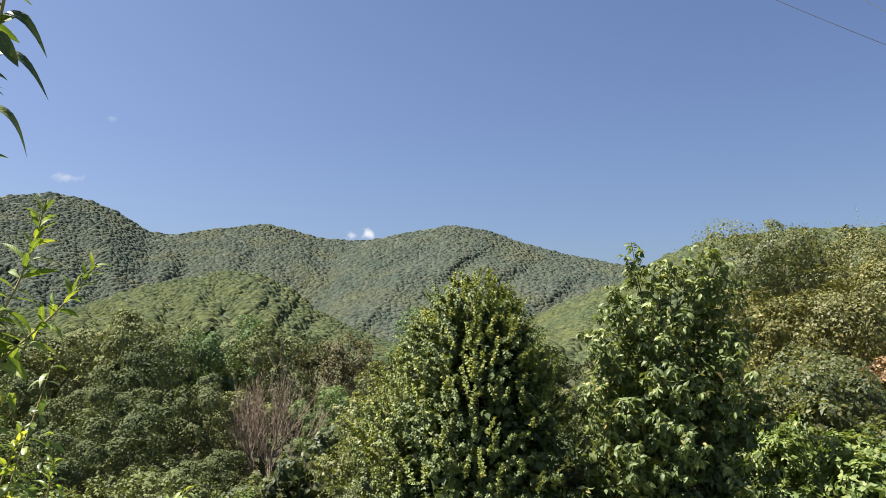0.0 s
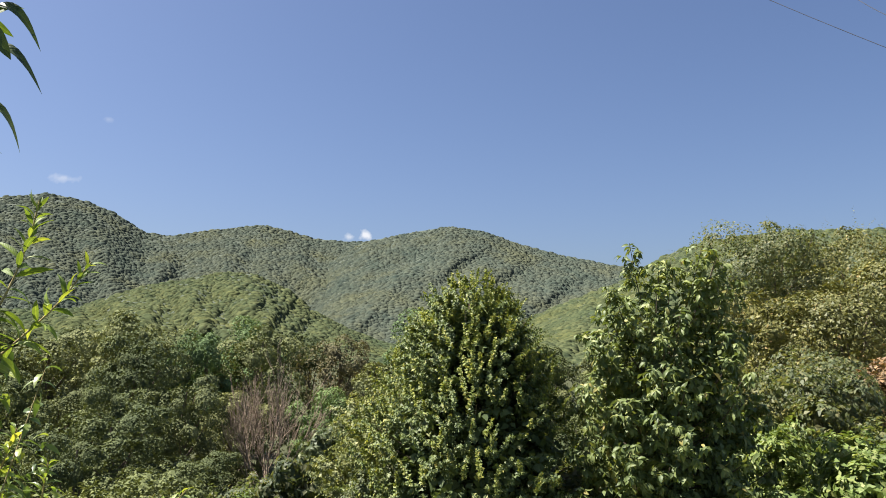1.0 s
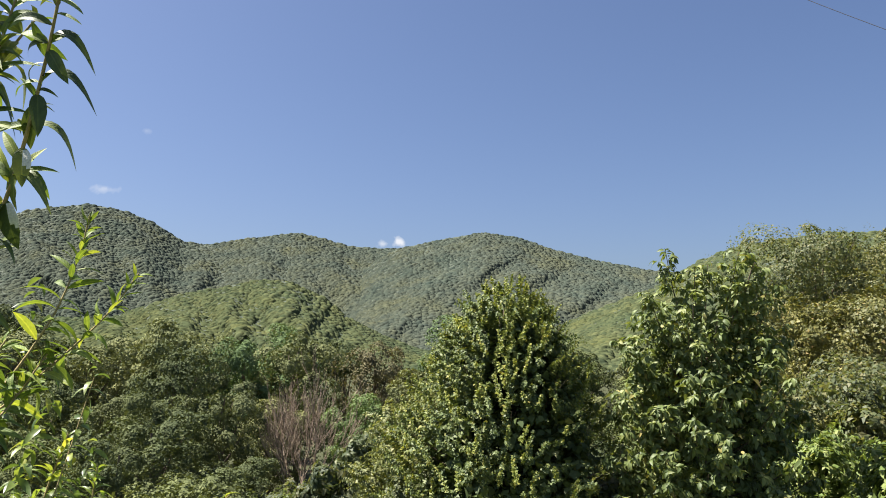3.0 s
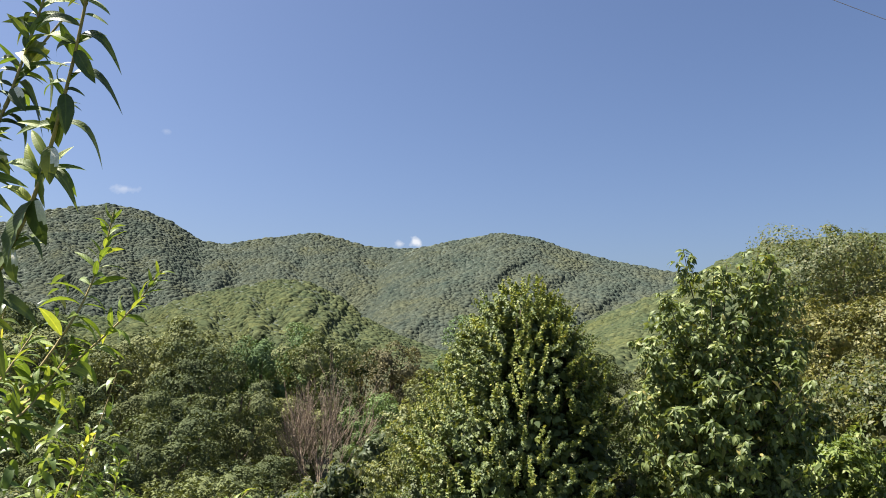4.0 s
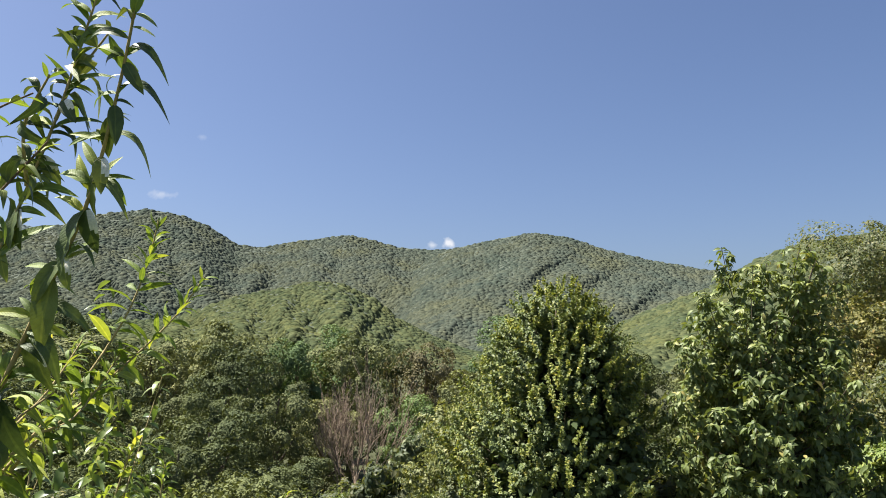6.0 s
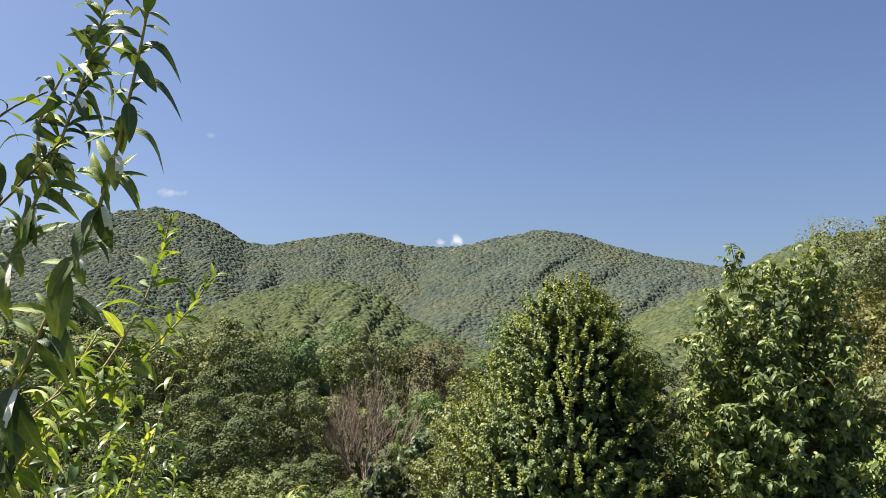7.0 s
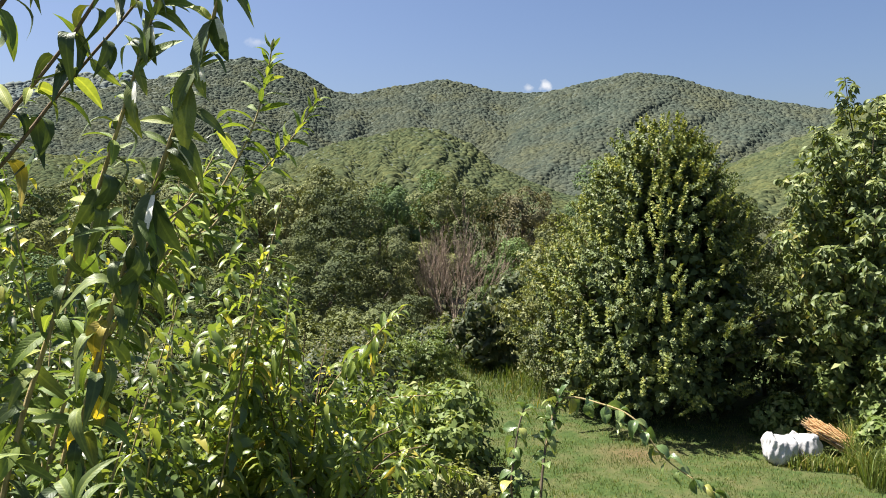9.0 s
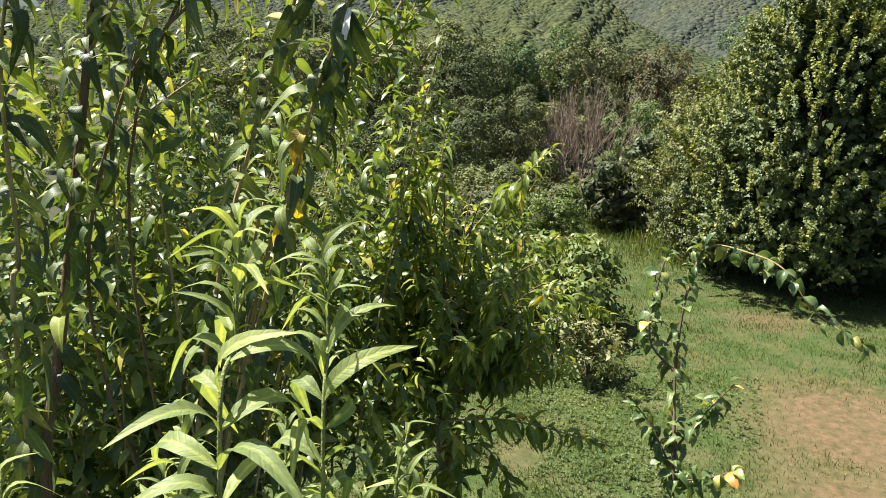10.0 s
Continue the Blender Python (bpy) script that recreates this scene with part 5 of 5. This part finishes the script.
def pear_sapling():
    rng = np.random.default_rng(27)
    base = (-0.3, 2.6, float(ground_z(-0.3, 2.6)) - 0.03)
    t = thing("pear_sapling", base, "slender young pear tree with curled, partly yellowed leaves", "sapling")
    near = dict(leaves=PEAR_LEAVES, pairs=False, hang=0.8, rise=0.3, tip_leaf=0.8, cluster=3)
    leafy_stem(rng, t, [base, (-0.326, 2.725, 1.09), (-0.377, 2.949, 1.543), (-0.369, 3.064, 1.864), (-0.313, 3.124, 2.081)], 0.009, 0.004, BARK, gap=0.05, length=0.078, first=0.36, name="trunk", **near)
    leafy_stem(rng, t, [(-0.369, 3.064, 1.864), (-0.31, 3.12, 2.06), (-0.131, 3.074, 2.064), (0.0, 3.009, 2.024), (0.116, 2.965, 1.888), (0.313, 2.859, 1.794)], 0.006, 0.002, STEM_TAN, gap=0.07, length=0.08, first=0.05, name="branch", **near)
    leafy_stem(rng, t, [(-0.377, 2.949, 1.543), (-0.497, 2.986, 1.665), (-0.49, 3.063, 1.899), (-0.459, 3.105, 2.045)], 0.006, 0.003, BARK, gap=0.045, length=0.078, name="branch", first=0.1, **near)
    leafy_stem(rng, t, [(-0.348, 2.812, 1.247), (-0.253, 2.842, 1.408), (-0.139, 2.862, 1.572)], 0.006, 0.002, STEM_BROWN, gap=0.036, length=0.08, name="branch", first=0.1, **near)
    leafy_stem(rng, t, [(-0.35, 2.78, 1.2), (-0.45, 2.82, 1.35), (-0.52, 2.84, 1.42)], 0.005, 0.002, STEM_BROWN, gap=0.036, length=0.08, name="branch", first=0.1, **near)
    leafy_stem(rng, t, [(-0.34, 2.76, 1.15), (-0.22, 2.72, 1.2), (-0.1, 2.7, 1.28)], 0.005, 0.002, STEM_BROWN, gap=0.036, length=0.08, name="branch", first=0.1, **near)


pear_sapling()


# ---- things on the lawn ----
def sack(base, width, height, seed, turn, label):
    """A full woven sack, slumped and creased, with puckered corners."""
    rng = np.random.default_rng(seed)
    bm = bmesh.new()
    bmesh.ops.create_icosphere(bm, subdivisions=5, radius=1.0)
    a, b, c = rng.uniform(0, 6, 3)
    for v in bm.verts:
        p = v.co.copy()
        k = math.copysign(abs(p.z) ** 0.75, p.z)
        squareness = (abs(p.x) ** 4 + abs(p.y) ** 4) ** 0.25 / max(math.hypot(p.x, p.y), 1e-4)
        ang = math.atan2(p.y, p.x)
        fold = 0.05 * math.sin(ang * 7 + a + 2 * p.z) * (0.6 + 0.4 * p.z) + 0.03 * math.sin(ang * 15 + b - 4 * p.z) + 0.16 * noise.noise(p * 1.8 + Vector((seed, 0, 0))) + 0.09 * (0.5 - abs(noise.noise(Vector((p.x * 6, p.y * 6, p.z * 2.5)) + Vector((0, seed, 0))))) + 0.025 * noise.noise(p * 11)
        r = (1 + fold) / (0.35 + 0.65 * squareness)
        v.co = Vector((p.x * r * width / 2, p.y * r * width * 0.42, (k * 0.5 + 0.5 + 0.05 * noise.noise(p * 1.9 + Vector((c, 0, 0)))) * height))
        if p.z > 0.2:              # two puckered corners at the tied end
            ear = smoothstep((abs(p.x) - 0.3) / 0.4) * smoothstep((p.z - 0.2) / 0.5)
            v.co.z += float(ear) * 0.2 * height * (1.0 if p.x < 0 else 0.6)
        v.co.z = max(v.co.z, 0.0)
    for f in bm.faces:
        f.smooth = True
    me = bpy.data.meshes.new("sack")
    bm.to_mesh(me)
    bm.free()
    me.materials.append(SACK)
    ob = new("sack", me)
    ob.matrix_basis = Matrix.Translation(base) @ Matrix.Rotation(turn, 4, "Z") @ Matrix.Rotation(rng.uniform(-0.12, 0.12), 4, "Y")
    return tagged(ob, label, "sack", "sacks on the lawn")


sack((1.64, 8.7, float(ground_z(1.64, 8.7)) - 0.02), 0.35, 0.32, 3, 0.3, "full white woven plastic sack on the grass")
sack((1.95, 8.9, float(ground_z(1.95, 8.9)) - 0.02), 0.32, 0.29, 4, -0.4, "slumped white woven plastic sack with puckered corners")


def straw_bundle():
    """A bundle of dry straw lying aslant against the sacks."""
    rng = np.random.default_rng(31)
    a, b = np.array([2.12, 9.12, 0.3]), np.array([2.6, 8.95, 0.05])
    t = thing("straw_bundle", (2.45, 9.05, 0), "bundle of dry orange-brown straw leaning by the sacks", "straw")
    lines = []
    for _ in range(900):
        o, e = rng.normal(0, 0.045, 3), rng.normal(0, 0.04, 3)
        p, q = a + o * (1, 1, 0.7) + (b - a) * rng.uniform(-0.15, 0.2), b + e - (b - a) * rng.uniform(-0.05, 0.3)
        q[2] = max(q[2], 0.01)
        lines.append(([p, (p + q) / 2 + rng.normal(0, 0.012, 3), q], 0.0055, 0.004))
    part("straw", quick_mesh("straw", *tubes(lines, 3), STRAW), t, kind="stuff")
    part("stick", quick_mesh("stick", *tubes([([a + (-0.18, 0, 0.03), b + (-0.15, -0.05, 0.03)], 0.012, 0.01)], 6), BARK), t, "grey wooden stick")


straw_bundle()


# ---- grass ----
def blades(name, xy, heights, widths, seed, label):
    rng = np.random.default_rng(seed)
    n = len(xy)
    p = np.stack([xy[:, 0], xy[:, 1], ground_z(xy[:, 0], xy[:, 1]) - 0.005], -1)
    a = rng.uniform(0, 6.28, n)
    lean = rng.normal(0, 0.35, (n, 2)) * heights[:, None]
    side = np.stack([np.cos(a), np.sin(a), np.zeros(n)], -1) * widths[:, None] / 2
    mid, tip = p.copy(), p.copy()
    mid[:, :2] += lean * 0.3
    mid[:, 2] += heights * 0.6
    tip[:, :2] += lean
    tip[:, 2] += heights * rng.uniform(0.75, 1.0, n)
    v = np.stack([p - side, p + side, mid + side * 0.7, mid - side * 0.7, tip + side * 0.1, tip - side * 0.1], 1).reshape(-1, 3)
    o = (np.arange(n) * 6)[:, None]
    q = np.concatenate([o + np.array([[0, 1, 2, 3]]), o + np.array([[3, 2, 4, 5]])])
    ob = new(name, quick_mesh(name, v, q, GRASS))
    return tagged(ob, label, "grass", kind="stuff")


def bare(x, y):
    d = np.minimum(np.hypot(x - 0.75, y - 6.1) / 1.0, np.hypot(x - 0.7, y - 5.0) / 0.6)
    d = np.minimum(d, np.hypot(x + 1.5, y - 4.6) / 0.2)
    d = np.minimum(d, np.hypot(x - 1.4, y - 5.4) / 0.95)
    return np.clip(1.25 - d, 0, 1)


def grass():
    rng = np.random.default_rng(41)
    n = 100000
    xy = np.stack([rng.uniform(-2.6, 2.6, n), 3.6 + 7.4 * rng.random(n) ** 1.35], -1)
    tuft = np.sin(xy[:, 0] * 5.1 + 2 * np.sin(xy[:, 1] * 3.3)) * np.sin(xy[:, 1] * 4.7 + np.sin(xy[:, 0] * 2.9))
    keep = (rng.random(n) > bare(xy[:, 0], xy[:, 1]) * 1.1) & (rng.random(n) < 0.7 + 0.3 * tuft)
    xy, tuft = xy[keep], tuft[keep]
    blades("lawn_grass", xy, rng.uniform(0.012, 0.05, len(xy)) * (1.0 + 0.4 * tuft), rng.uniform(0.004, 0.008, len(xy)), 42, "short mown green grass on the lawn")
    n = 16000
    xy = np.stack([rng.uniform(-5.0, -0.4, n), rng.uniform(8.6, 13.5, n)], -1)
    edge = 9.6 + 0.75 * (xy[:, 0] + 2.6) + 0.5 * np.sin(xy[:, 0] * 2.3) + rng.normal(0, 0.35, n)
    xy = xy[xy[:, 1] > edge]
    blades("tall_grass", xy, rng.uniform(0.08, 0.34, len(xy)) * (0.75 + 0.35 * np.sin(xy[:, 0] * 3 + xy[:, 1] * 2.1)), rng.uniform(0.008, 0.016, len(xy)), 43, "tall uncut pale green grass at the lawn's end")
    n = 5000
    xy = np.concatenate([np.stack([rng.uniform(2.35, 4.2, n), rng.uniform(8.0, 9.4, n)], -1), np.stack([rng.uniform(1.7, 2.6, 900), rng.uniform(8.45, 8.75, 900)], -1)])
    h = np.concatenate([rng.uniform(0.15, 0.5, n), rng.uniform(0.06, 0.2, 900)])
    blades("tall_grass", xy, h, rng.uniform(0.008, 0.015, len(xy)), 44, "tall reedy green grass beside the white sacks")
    n = 7500
    xy = np.stack([rng.uniform(-3.0, 0.1, n), rng.uniform(3.2, 6.8, n)], -1)
    keep = (rng.random(n) > bare(xy[:, 0], xy[:, 1]) * 1.2) & (noisy(np.stack([xy[:, 0], xy[:, 1], xy[:, 0] * 0], -1), 2.2) > rng.normal(-0.15, 0.35, n))
    p = np.stack([xy[keep, 0], xy[keep, 1], ground_z(xy[keep, 0], xy[keep, 1])], -1)
    (v, q), _ = shoot_leaves(rng, p, rng.normal(0, 0.35, p.shape) + np.array([0, 0, 1.0]), rng.uniform(0.015, 0.07, len(p)), 9, leaf_card(0.024, 0.012), 1.0, hang=0.0, upright=0.7)
    tagged(new("weeds", quick_mesh("weeds", v, q, FRESH)), "low leafy weeds in the grass by the fruit trees", "weeds", kind="stuff")


grass()


# ---- overhead wires ----
def wire(a, b, label):
    a, b = np.array(a), np.array(b)
    s = np.linspace(0, 1, 24)[:, None]
    line = a + (b - a) * s - np.array([0, 0, 1.0]) * (4 * s * (1 - s)) * 1.2
    ob = new("power_line", quick_mesh("power_line", *tubes([(line, 0.008, 0.008)], 6), WIRE))
    tagged(ob, label, "power line", "overhead lines")


def sky_point(az, el, d):
    return (d * math.sin(radians(az)) * math.cos(radians(el)), d * math.cos(radians(az)) * math.cos(radians(el)), 3.0 + d * math.sin(radians(el)))


def wires():
    for (a1, e1), (a2, e2) in (((24.84, 23.4), (31.57, 19.38)), ((30.35, 22.4), (31.72, 21.4))):
        p, q = np.array(sky_point(a1, e1, 24.0)), np.array(sky_point(a2, e2, 22.0))
        d = q - p
        wire(p - d * 4.0 + (0, 0, 1.17), q + d * 5.0 + (0, 0, 1.17), "thin dark overhead power line against the sky")


wires()
